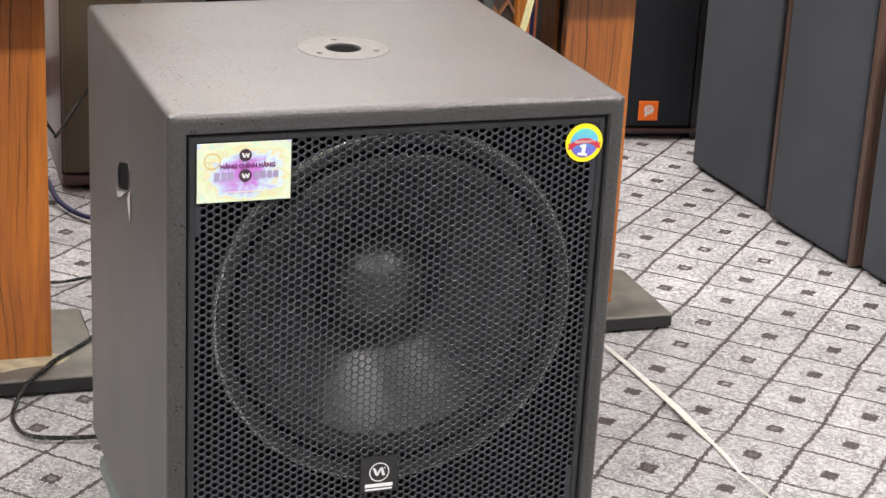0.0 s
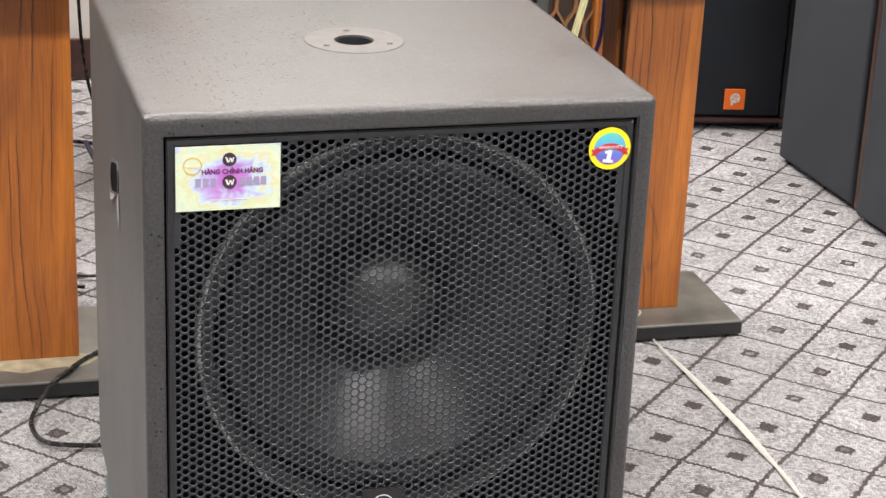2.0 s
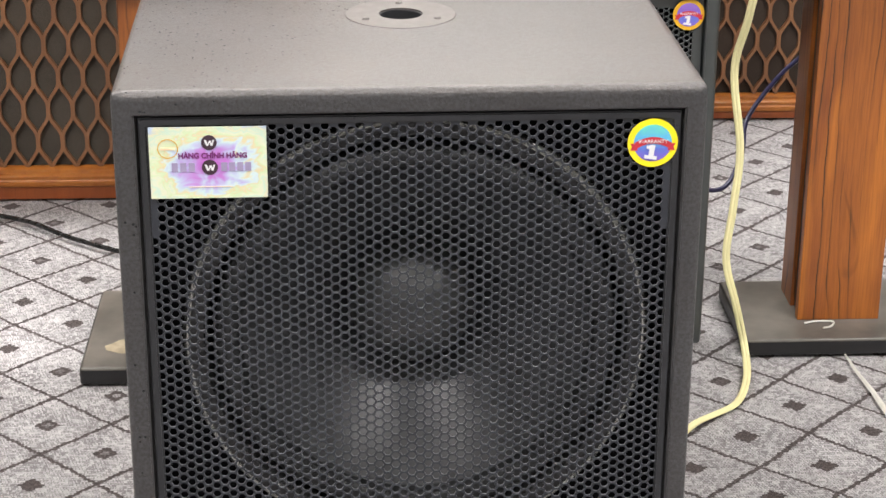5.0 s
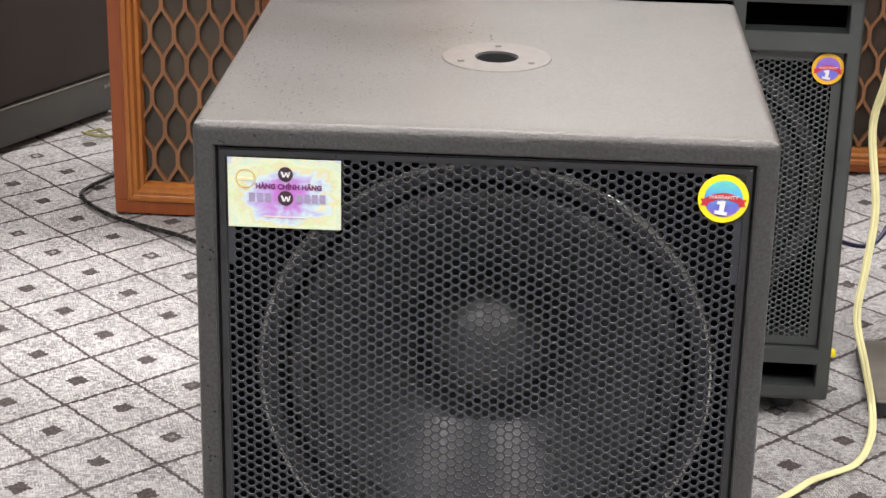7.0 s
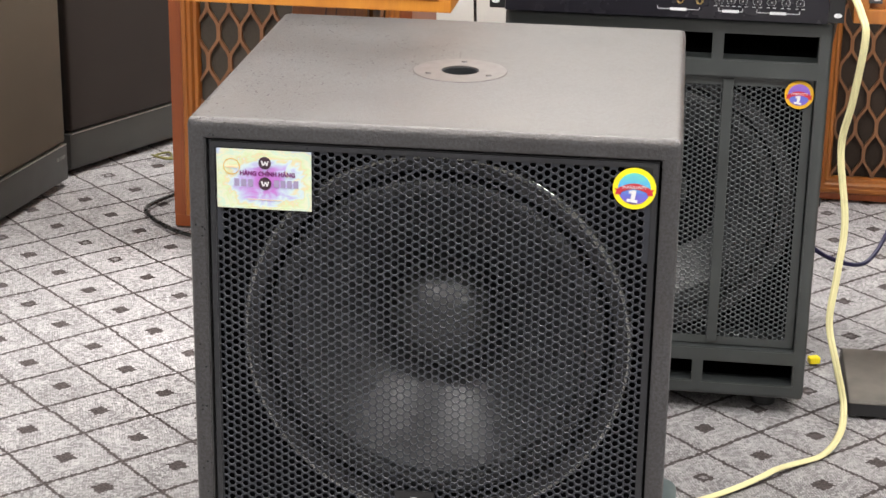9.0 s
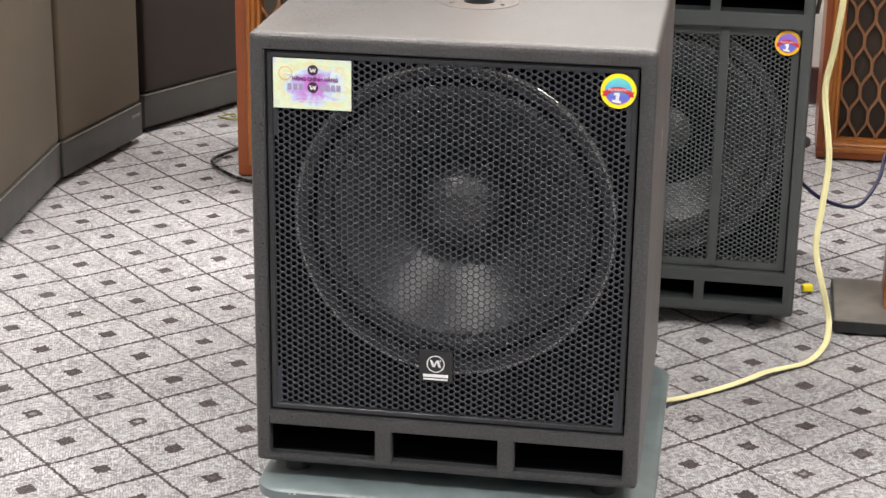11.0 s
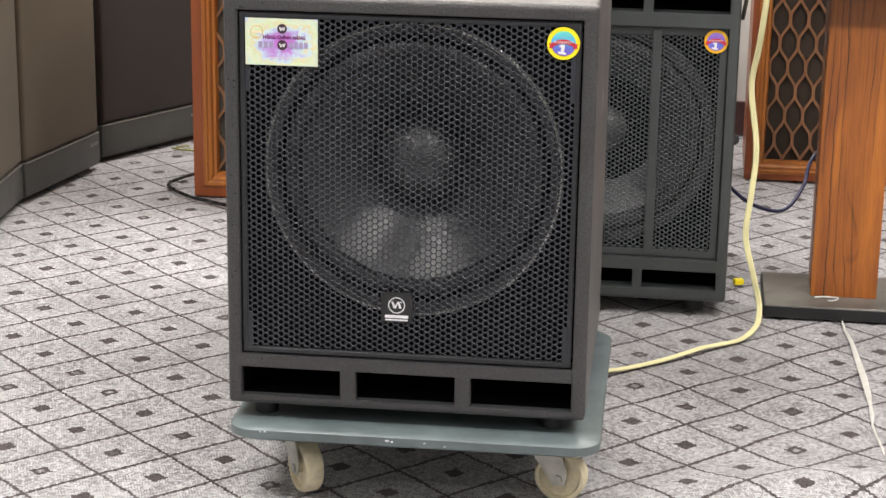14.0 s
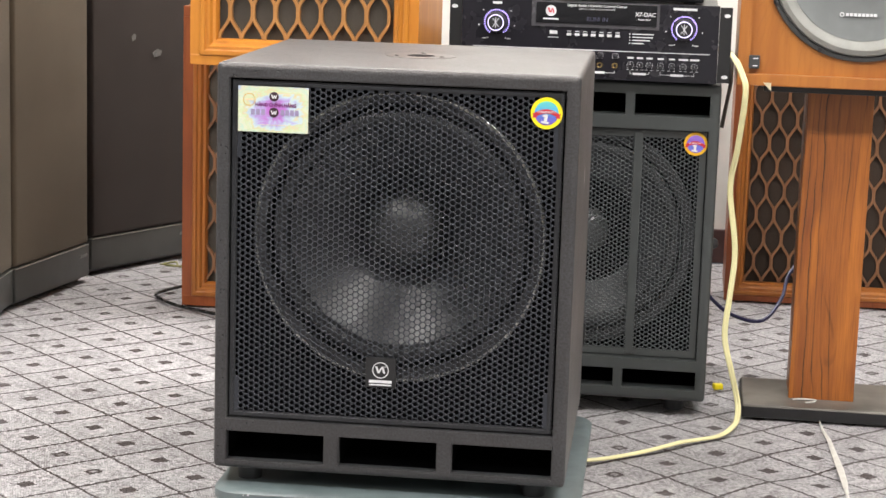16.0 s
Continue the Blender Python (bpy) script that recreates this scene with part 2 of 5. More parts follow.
def figured_wood(name, light, mid, dark, rough=0.4):
    """Golden veneer with brown bands and bunches of crisp, wandering dark veins."""
    m = Mat(name)
    co = m.co
    sep = m.node("ShaderNodeSeparateXYZ")
    m.link(co, sep.inputs[0])
    across = m.math("ADD", sep.outputs[0], m.math("MULTIPLY", sep.outputs[1], 0.6))
    sway = m.noise(1.0, 2, 0.5, m.scaled(9, 9, 1.9, co))
    kink = m.noise(1.0, 3, 0.6, m.scaled(30, 30, 13, co))
    path = m.math("ADD", m.math("MULTIPLY", sway, 5.0), m.math("MULTIPLY", kink, 0.6))
    lines = m.math("ADD", m.math("MULTIPLY", across, 64.0), path)
    rings = m.math("FRACT", lines)
    bunch = m.noise(1.0, 2, 0.5, m.scaled(19, 19, 0.9, co), 0.5)
    gate = m.ramp(bunch, [(0.455, 0.0), (0.52, 1.0)])
    weight = m.ramp(m.noise(1.0, 2, 0.6, m.scaled(40, 40, 2.4, co)), [(0.38, 0.0), (0.58, 1.0)])
    vein = m.ramp(rings, [(0.0, 1.0), (0.045, 0.9), (0.11, 0.30), (0.30, 0.0), (0.965, 0.0), (1.0, 1.0)])
    cloud = m.noise(1.0, 3, 0.55, m.scaled(16, 16, 2.2, co), 0.8)
    tone = m.ramp(cloud, [(0.30, mid), (0.46, tuple(a * 0.6 + b * 0.4 for a, b in zip(light, mid))), (0.62, light)])
    tone = m.mix(m.math("MULTIPLY", gate, 0.45), tone, mid)
    fine = m.ramp(m.noise(1.0, 3, 0.7, m.scaled(420, 420, 14, co)), [(0.35, 0.80), (0.62, 1.06)])
    tone = m.mix(1.0, tone, fine, "MULTIPLY")
    knot = m.ramp(m.noise(1.0, 1, 0.5, m.scaled(20, 20, 6, co), 1.5), [(0.74, 0.0), (0.80, 0.45)])
    tone = m.mix(knot, tone, dark)
    m.set(Base_Color=m.mix(m.math("MULTIPLY", m.math("MULTIPLY", vein, gate), weight), tone, dark), Roughness=rough)
    m.b.inputs["Coat Weight"].default_value = 0.12
    m.bump(fine, 0.12, 0.0004)
    return m.m


def fabric(name, color, weave=900.0, vary=0.25):
    m = Mat(name)
    cloud = m.noise(3.5, 4)
    fine = m.noise(weave, 1)
    base = m.ramp(cloud, [(0.3, tuple(c * (1 - vary) for c in color)), (0.7, tuple(c * (1 + vary) for c in color))])
    m.set(Base_Color=m.mix(0.5, base, m.ramp(fine, [(0.3, 0.35), (0.7, 1.0)]), "MULTIPLY"), Roughness=0.92, Sheen_Weight=0.04, Specular_IOR_Level=0.2)
    m.bump(fine, 0.4, 0.0006)
    return m.m


M_PAINT = cabinet_paint("black_texture_paint", (0.0180, 0.0208, 0.0236), 0.47, 520, 0.05)
M_PAINT2 = plain("black_satin_paint", (0.034, 0.039, 0.039), 0.40, 0.0, 0.16, 14, 0.25, 620, 0.9)
M_GRILLE = plain("grille_steel_black", (0.0245, 0.0275, 0.036), 0.36, 0.0, 0.2, 40)
# hole lips paler than their sheets: the glint of overhead light as colour
M_EDGE = plain("glint_punched_edge", (0.17, 0.175, 0.19), 0.28, 0.3, 0.4, 260, 0.0, 400, 0.8)
M_EDGE_GLINT = plain("bright_glint_punched_edge", (0.34, 0.35, 0.36), 0.30, 0.4, 0.4, 260)
M_GRILLE2 = plain("grille_steel_grey", (0.047, 0.053, 0.057), 0.34, 0.0, 0.2, 40)
M_RIM = plain("grille_rim_black", (0.018, 0.019, 0.022), 0.32, 0.0, 0.2, 60)
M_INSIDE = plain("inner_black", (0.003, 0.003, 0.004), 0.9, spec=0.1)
M_CONE = plain("paper_cone_black", (0.022, 0.024, 0.028), 0.36, 0.0, 0.25, 25, 0.2, 240, 1.0)
M_DOME = plain("glossy_dust_cap", (0.030, 0.032, 0.032), 0.45, 0.0, 0.12, 25, 0.0, 240, 1.0)
M_DOME.node_tree.nodes["Principled BSDF"].inputs["Coat Weight"].default_value = 0.5
M_DOME.node_tree.nodes["Principled BSDF"].inputs["Coat Roughness"].default_value = 0.42
M_RUBBER = plain("rubber_black", (0.024, 0.025, 0.027), 0.40, 0.0, 0.2)
M_DOLLY = plain("grey_green_dolly", (0.100, 0.126, 0.130), 0.37, 0.0, 0.25, 14, 0.2, 250, 0.8)
M_NYLON = plain("cream_nylon", (0.62, 0.55, 0.38), 0.42, 0.0, 0.18, 60)
M_STEEL = plain("zinc_steel", (0.45, 0.44, 0.40), 0.38, 0.9, 0.15, 50)
M_STEEL_WHITE = plain("pale_caster_fork", (0.50, 0.49, 0.44), 0.45, 0.3, 0.15, 50)
M_WORN = plain("rubbed_pale_paint", (0.46, 0.44, 0.43), 0.5, 0.0, 0.15, 200)
M_FLANGE = plain("satin_flange", (0.090, 0.080, 0.079), 0.40, 0.0, 0.06)
M_WALL = plain("white_wall_paint", (0.78, 0.78, 0.74), 0.8, 0.0, 0.06, 9, 0.9, 45)
M_WALL_GREY = plain("grey_wall_paint", (0.30, 0.30, 0.29), 0.85, 0.0, 0.06, 5, 0.2, 60)
M_CEIL = plain("ceiling_white", (0.80, 0.80, 0.78), 0.9, 0.0, 0.03, 4)
M_SKIRT = plain("dark_skirting", (0.058, 0.026, 0.024), 0.5, 0.0, 0.2)
M_CARPET = carpet()
M_TEAK = figured_wood("teak_veneer", (0.43, 0.140, 0.021), (0.200, 0.056, 0.015), (0.022, 0.009, 0.005))
M_TEAK_LIGHT = wood("light_teak_veneer", (0.60, 0.238, 0.030), (0.47, 0.165, 0.020), (0.16, 0.05, 0.012), 0.4, 1.0, 0.12)
M_TEAK_OPEN = wood("warm_teak_veneer", (0.42, 0.158, 0.031), (0.31, 0.101, 0.020), (0.14, 0.045, 0.012), 0.4, 1.0, 0.25)
M_TEAK_MID = wood("mid_teak_veneer", (0.42, 0.150, 0.026), (0.31, 0.098, 0.017), (0.13, 0.04, 0.01), 0.4, 1.0, 0.12)
M_TEAK_RED = wood("reddish_teak", (0.31, 0.080, 0.020), (0.22, 0.052, 0.013), (0.06, 0.02, 0.010), 0.42, 1.0, 0.4)
M_WALNUT = wood("dull_walnut", (0.105, 0.062, 0.046), (0.072, 0.042, 0.032), (0.03, 0.017, 0.013), 0.45, 1.0, 0.3)
M_MAHOGANY = wood("dark_red_wood", (0.075, 0.024, 0.016), (0.050, 0.016, 0.012), (0.02, 0.008, 0.006), 0.4, 1.0, 0.3)
M_LATTICE_LIGHT = wood("light_lattice_teak", (0.44, 0.21, 0.062), (0.34, 0.15, 0.042), (0.14, 0.05, 0.02), 0.45, 1.0, 0.3)
M_LATTICE = wood("lattice_teak", (0.27, 0.125, 0.054), (0.19, 0.085, 0.038), (0.10, 0.04, 0.02), 0.5, 1.0, 0.3)
M_CLOTH_DARK = fabric("dark_speaker_cloth", (0.096, 0.084, 0.070))
# the dark cloth again, darkened for the speaker that stands in shadow
M_CLOTH_SHADE = fabric("shaded_speaker_cloth", (0.062, 0.046, 0.036))
M_CLOTH_BROWN = fabric("dark_brown_speaker_cloth", (0.045, 0.036, 0.032), 700, 0.15)
M_CLOTH_TAUPE = fabric("taupe_speaker_cloth", (0.118, 0.093, 0.066), 700, 0.12)
M_CLOTH_GREY = fabric("charcoal_speaker_cloth", (0.058, 0.064, 0.076), 700, 0.15)
M_CLOTH_BLACK = fabric("black_speaker_cloth", (0.026, 0.030, 0.038), 700, 0.15)
M_PLINTH = plain("grey_plinth_paint", (0.052, 0.051, 0.047), 0.42, 0.0, 0.1, 8)
M_BASE = plain("scuffed_black_base", (0.120, 0.110, 0.096), 0.36, 0.0, 0.55, 9, 0.1, 120)
M_BADGE = plain("dull_badge", (0.20, 0.20, 0.19), 0.4, 0.5, 0.5, 300)
M_SCUFF = plain("faint_scuff", (0.13, 0.125, 0.12), 0.8, 0.0, 0.4, 200)
M_BLACK = plain("satin_black", (0.014, 0.014, 0.015), 0.4)
M_GLOSS = plain("gloss_black", (0.010, 0.010, 0.012), 0.12, 0.0, 0.1)
M_AMP = plain("brushed_black_panel", (0.016, 0.015, 0.020), 0.26, 0.1, 0.04, 12)
M_PANELWHITE = plain("printed_white", (0.72, 0.72, 0.74), 0.5, 0.0, 0.03)
M_PRINTGREY = plain("printed_grey", (0.70, 0.70, 0.72), 0.5, 0.0, 0.03)
M_DIM = plain("dim_segment_print", (0.075, 0.075, 0.12), 0.4)
M_BRASS = plain("gilt_metal", (0.75, 0.55, 0.25), 0.25, 1.0, 0.08)
M_BEZEL = plain("smoked_bezel", (0.075, 0.072, 0.080), 0.25, 0.0, 0.05)
M_CABLE_CREAM = plain("cream_cable", (0.76, 0.71, 0.39), 0.45, 0.0, 0.08, 20)
M_CABLE_BLACK = plain("black_cable", (0.018, 0.018, 0.018), 0.27)
M_CABLE_BLUE = plain("dark_blue_cable", (0.012, 0.010, 0.058), 0.4)
M_TAPE = plain("off_white_tape", (0.60, 0.59, 0.55), 0.5, 0.0, 0.12, 60)
M_YELLOW = plain("yellow_print", (0.92, 0.76, 0.015), 0.35, 0.0, 0.04)
M_YELLOW2 = plain("orange_yellow_print", (0.75, 0.42, 0.02), 0.35, 0.0, 0.04)
M_PEACH = plain("peach_print", (0.86, 0.68, 0.44), 0.35, 0.0, 0.12, 200)
M_RED = plain("red_print", (0.55, 0.03, 0.05), 0.35, 0.0, 0.05)
M_ORANGE = plain("orange_badge", (0.85, 0.16, 0.01), 0.4, 0.0, 0.04)
M_INK = plain("dark_ink", (0.045, 0.02, 0.035), 0.5, 0.0, 0.05)
M_FAINT = plain("faint_violet_ink", (0.33, 0.28, 0.44), 0.5, 0.0, 0.1)
M_MAGENTA = plain("purple_ink", (0.17, 0.02, 0.15), 0.5, 0.0, 0.05)
M_LILAC_LED = glow("lilac_led", (0.50, 0.40, 1.0), 1.5)
M_KNOB_GLOW = glow("lit_knob_ring", (0.72, 0.66, 1.0), 0.8)
M_LAMP = glow("lamp_panel", (1.0, 0.96, 0.9), 4.0)
M_DRIVER = plain("driver_ring_black", (0.036, 0.036, 0.038), 0.35, 0.2, 0.1)
M_LIP = plain("shiny_gasket", (0.42, 0.42, 0.40), 0.19, 0.9, 0.3, 70)
M_WOOFER = plain("grey_woofer_cone", (0.175, 0.185, 0.185), 0.5, 0.0, 0.08, 20)
M_SURROUND = plain("pale_grey_surround", (0.28, 0.28, 0.26), 0.6, 0.0, 0.08)
M_FRAME = plain("dark_grey_woofer_frame", (0.055, 0.057, 0.058), 0.45, 0.2, 0.1)


def holo():
    """Iridescent card: bands of pale yellow, green, blue and a violet heart."""
    m = Mat("iridescent_card")
    s = m.node("ShaderNodeSeparateXYZ")
    m.link(m.co, s.inputs[0])
    n = m.noise(70, 2, 0.55, m.scaled(1, 1, 1.4), 1.1)
    dx = m.math("MULTIPLY", m.math("SUBTRACT", s.outputs[0], 0.001), 1 / 0.048)
    dz = m.math("MULTIPLY", m.math("ADD", s.outputs[2], 0.002), 1 / 0.030)
    r = m.math("SQRT", m.math("ADD", m.math("MULTIPLY", dx, dx), m.math("MULTIPLY", dz, dz)))
    k = m.math("ADD", r, m.math("MULTIPLY", m.math("SUBTRACT", n, 0.5), 1.05))
    col = m.ramp(m.math("MULTIPLY", k, 0.7, True), [
        (0.0, (0.52, 0.13, 0.56)), (0.20, (0.50, 0.22, 0.62)), (0.30, (0.48, 0.38, 0.70)), (0.40, (0.50, 0.56, 0.74)), (0.49, (0.58, 0.72, 0.74)),
        (0.56, (0.72, 0.62, 0.36)), (0.62, (0.60, 0.72, 0.46)), (0.70, (0.70, 0.72, 0.54)), (0.78, (0.54, 0.70, 0.58)), (0.86, (0.71, 0.70, 0.48)), (0.97, (0.48, 0.57, 0.72))])
    m.set(Base_Color=col, Roughness=0.35)
    return m.m


def rainbow(name, top):
    m = Mat(name)
    s = m.node("ShaderNodeSeparateXYZ")
    m.link(m.co, s.inputs[0])
    k = m.math("ADD", m.math("MULTIPLY", s.outputs[2], 30.0), 0.5)
    k = m.math("ADD", k, m.math("MULTIPLY", m.math("SUBTRACT", m.noise(120, 1), 0.5), 0.35))
    m.set(Base_Color=m.ramp(k, [(0.05, (0.20, 0.12, 0.55)), (0.35, (0.12, 0.16, 0.60)), (0.6, top[0]), (0.95, top[1])]))
    m.set(Roughness=0.35)
    return m.m


M_HOLO = holo()
M_RAINBOW = rainbow("iridescent_disc", ((0.10, 0.42, 0.72), (0.14, 0.62, 0.52)))
M_VIOLET = rainbow("violet_disc", ((0.22, 0.12, 0.55), (0.30, 0.16, 0.60)))


# ---- mesh helpers ----
def add_box(bm, x0, x1, y0, y1, z0, z1, bevel=0.0, seg=2):
    if bevel:
        tmp = bmesh.new()
        add_box(tmp, x0, x1, y0, y1, z0, z1)
        bmesh.ops.bevel(tmp, geom=tmp.edges[:], offset=bevel, segments=seg, affect="EDGES", profile=0.6)
        me = bpy.data.meshes.new("tmp")
        tmp.to_mesh(me)
        tmp.free()
        bm.from_mesh(me)
        bpy.data.meshes.remove(me)
        return bm
    v = [bm.verts.new((x, y, z)) for z in (z0, z1) for y in (y0, y1) for x in (x0, x1)]
    for f in ((0, 2, 3, 1), (4, 5, 7, 6), (0, 1, 5, 4), (2, 6, 7, 3), (0, 4, 6, 2), (1, 3, 7, 5)):
        bm.faces.new([v[i] for i in f])
    return bm


def box(x0, x1, y0, y1, z0, z1, bevel=0.0, seg=2):
    return add_box(bmesh.new(), x0, x1, y0, y1, z0, z1, bevel, seg)


def lathe(profile, axis="Y", n=48, cap=False):
    """Turns (radius, along) pairs round an axis; Y: along runs into the depth."""
    bm = bmesh.new()
    rings = []
    for r, a in profile:
        ring = []
        for i in range(n):
            c, s = math.cos(2 * math.pi * i / n) * r, math.sin(2 * math.pi * i / n) * r
            ring.append(bm.verts.new({"Y": (c, a, s), "Z": (c, s, a), "X": (a, c, s)}[axis]))
        rings.append(ring)
    for p, q in zip(rings, rings[1:]):
        for i in range(n):
            bm.faces.new((p[i], p[(i + 1) % n], q[(i + 1) % n], q[i]))
    if cap:
        bm.faces.new(rings[0][::-1])
        bm.faces.new(rings[-1])
    bmesh.ops.recalc_face_normals(bm, faces=bm.faces[:])
    return bm


def frame_ring(bm, x0, x1, z0, z1, w, y0, y1):
    """A mitred rectangular frame standing in the xz plane, from y0 (front) to y1."""
    o = [(x0, z0), (x1, z0), (x1, z1), (x0, z1)]
    i = [(x0 + w, z0 + w), (x1 - w, z0 + w), (x1 - w, z1 - w), (x0 + w, z1 - w)]
    vo = [[bm.verts.new((x, y, z)) for x, z in o] for y in (y0, y1)]
    vi = [[bm.verts.new((x, y, z)) for x, z in i] for y in (y0, y1)]
    for k in range(4):
        j = (k + 1) % 4
        bm.faces.new((vo[0][k], vo[0][j], vi[0][j], vi[0][k]))
        bm.faces.new((vo[1][j], vo[1][k], vi[1][k], vi[1][j]))
        bm.faces.new((vo[0][j], vo[0][k], vo[1][k], vo[1][j]))
        bm.faces.new((vi[0][k], vi[0][j], vi[1][j], vi[1][k]))
    return bm


def shift(bm, m):
    bmesh.ops.transform(bm, matrix=m, verts=bm.verts[:])
    return bm


def thing(name, x, y, z, label, category, group="", rz=0.0):
    ob = new(name)
    ob.matrix_world = pose(x, y, z, 0, 0, rz)
    ob.empty_display_size = 0.05
    return tagged(ob, label, category, group)


def part(name, bm, material, parent=None, label="", smooth=False):
    me = bpy.data.meshes.new(name)
    bm.normal_update()
    bm.to_mesh(me)
    bm.free()
    me.materials.append(material)
    if smooth:
        me.shade_smooth()
        me.set_sharp_from_angle(angle=radians(38))
    ob = new(name, me)
    if parent is not None:
        ob.parent = parent
    if label:
        ob["label"] = label
    return ob


def solo(name, bm, material, label, category, kind="", group="", smooth=False):
    return tagged(part(name, bm, material, None, "", smooth), label, category, group, kind)


def moved(ob, m):
    ob.matrix_basis = m
    return ob


def lettering(body, size, material, parent, m, name="lettering", bold=0.0, squeeze=1.0):
    """Text as a thin mesh, its front towards -y, centred at m."""
    cu = bpy.data.curves.new("txt", "FONT")
    cu.body, cu.size, cu.extrude, cu.offset = body, size, 0.0002, bold
    cu.align_x, cu.align_y, cu.resolution_u = "CENTER", "CENTER", 3
    tmp = new("txt", cu)
    deps = bpy.context.evaluated_depsgraph_get()
    me = bpy.data.meshes.new_from_object(tmp.evaluated_get(deps))
    bpy.data.objects.remove(tmp)
    bpy.data.curves.remove(cu)
    me.transform(pose(0, 0, 0, 90) @ Matrix.Diagonal((squeeze, 1, 1, 1)))
    me.materials.clear()
    me.materials.append(material)
    me.name = name
    ob = new(name, me)
    ob.parent = parent
    ob.matrix_basis = m
    return ob


def hex_sheet(x0, x1, z0, z1, pitch, hole, depth, solid=None):
    """A perforated steel sheet in the plane y = 0, with six-sided holes in staggered columns."""
    bm = bmesh.new()
    step = pitch * math.sqrt(3) / 2
    cols, rows = int((x1 - x0) / step), int((z1 - z0) / pitch)
    mx, mz = (x1 - x0 - cols * step) / 2, (z1 - z0 - rows * pitch) / 2
    known = {}

    def vert(x, y, z):
        key = (round(x * 1e5), round(y * 1e5), round(z * 1e5))
        if key not in known:
            known[key] = bm.verts.new((x, y, z))
        return known[key]

    # twelve ways round a cell: corners and middles of its sides; the holes have rounded corners
    angles = [math.radians(30 * k) for k in range(12)]
    big = pitch / math.sqrt(3)
    cell = [(big if k % 2 == 0 else pitch / 2) for k in range(12)]
    bite = [(hole if k % 2 == 0 else hole * 0.90) for k in range(12)]
    way = [(math.cos(a), math.sin(a)) for a in angles]
    for c in range(cols + 1):
        for r in range(rows + 1):
            cx, cz = x0 + mx + c * step, z0 + mz + (r + (0.5 if c % 2 else 0)) * pitch
            outer = [vert(cx + big_r * wx, 0, cz + big_r * wz) for big_r, (wx, wz) in zip(cell, way)]
            if cz > z1 or (solid and solid(cx, cz)):
                bm.faces.new(outer)
                continue
            rims = []
            for grow, y in ((0.00042, 0.0), (0.00012, 0.00014), (0.0, 0.00046), (0.0, depth)):
                rims.append([bm.verts.new((cx + (q + grow) * wx, y, cz + (q + grow) * wz)) for q, (wx, wz) in zip(bite, way)])
            for k in range(12):
                j = (k + 1) % 12
                bm.faces.new((outer[k], outer[j], rims[0][j], rims[0][k]))
                for lo, hi, slot in ((0, 1, 0), (1, 2, 1), (2, 3, 1)):
                    bm.faces.new((rims[lo][k], rims[lo][j], rims[hi][j], rims[hi][k])).material_index = slot
    return bm


def tube(name, pts, radius, material, label, category, flat=1.0, parent=None, steps=10, groove=0.0):
    """A cable through points, round or flattened, as one mesh; a groove parts two strands."""
    pts = [Vector(p) for p in pts]
    ext = [pts[0] * 2 - pts[1]] + pts + [pts[-1] * 2 - pts[-2]]
    line = []
    for i in range(1, len(ext) - 2):
        a, b, c, d = ext[i - 1 : i + 3]
        for k in range(steps):
            t = k / steps
            line.append(0.5 * ((2 * b) + (c - a) * t + (2 * a - 5 * b + 4 * c - d) * t * t + (3 * b - a - 3 * c + d) * t**3))
    line.append(pts[-1])
    bm, rings, n = bmesh.new(), [], 20 if groove else 8
    waist = [1 - groove * math.exp(-((math.cos(2 * math.pi * k / n) / 0.22) ** 2)) for k in range(n)]
    held = None
    for i, p in enumerate(line):
        d = (line[min(i + 1, len(line) - 1)] - line[max(i - 1, 0)]).normalized()
        side = d.cross(Vector((0.25, 1, 0.1)) if abs(d.z) > 0.6 else Vector((0, 0, 1))).normalized()
        if held is not None:
            side = side if side.dot(held) >= 0 else -side
            side = held.lerp(side, 0.22)
            side = (side - d * side.dot(d)).normalized()
        held = side
        up = side.cross(d).normalized()
        rings.append([bm.verts.new(p + side * math.cos(2 * math.pi * k / n) * radius + up * math.sin(2 * math.pi * k / n) * radius * flat * waist[k]) for k in range(n)])
    for p, q in zip(rings, rings[1:]):
        for k in range(n):
            bm.faces.new((p[k], p[(k + 1) % n], q[(k + 1) % n], q[k]))
    bm.faces.new(rings[0][::-1]), bm.faces.new(rings[-1])
    bmesh.ops.recalc_face_normals(bm, faces=bm.faces[:])
    if parent is not None:
        return part(name, bm, material, parent, label, True)
    return solo(name, bm, material, label, category, "", "", True)


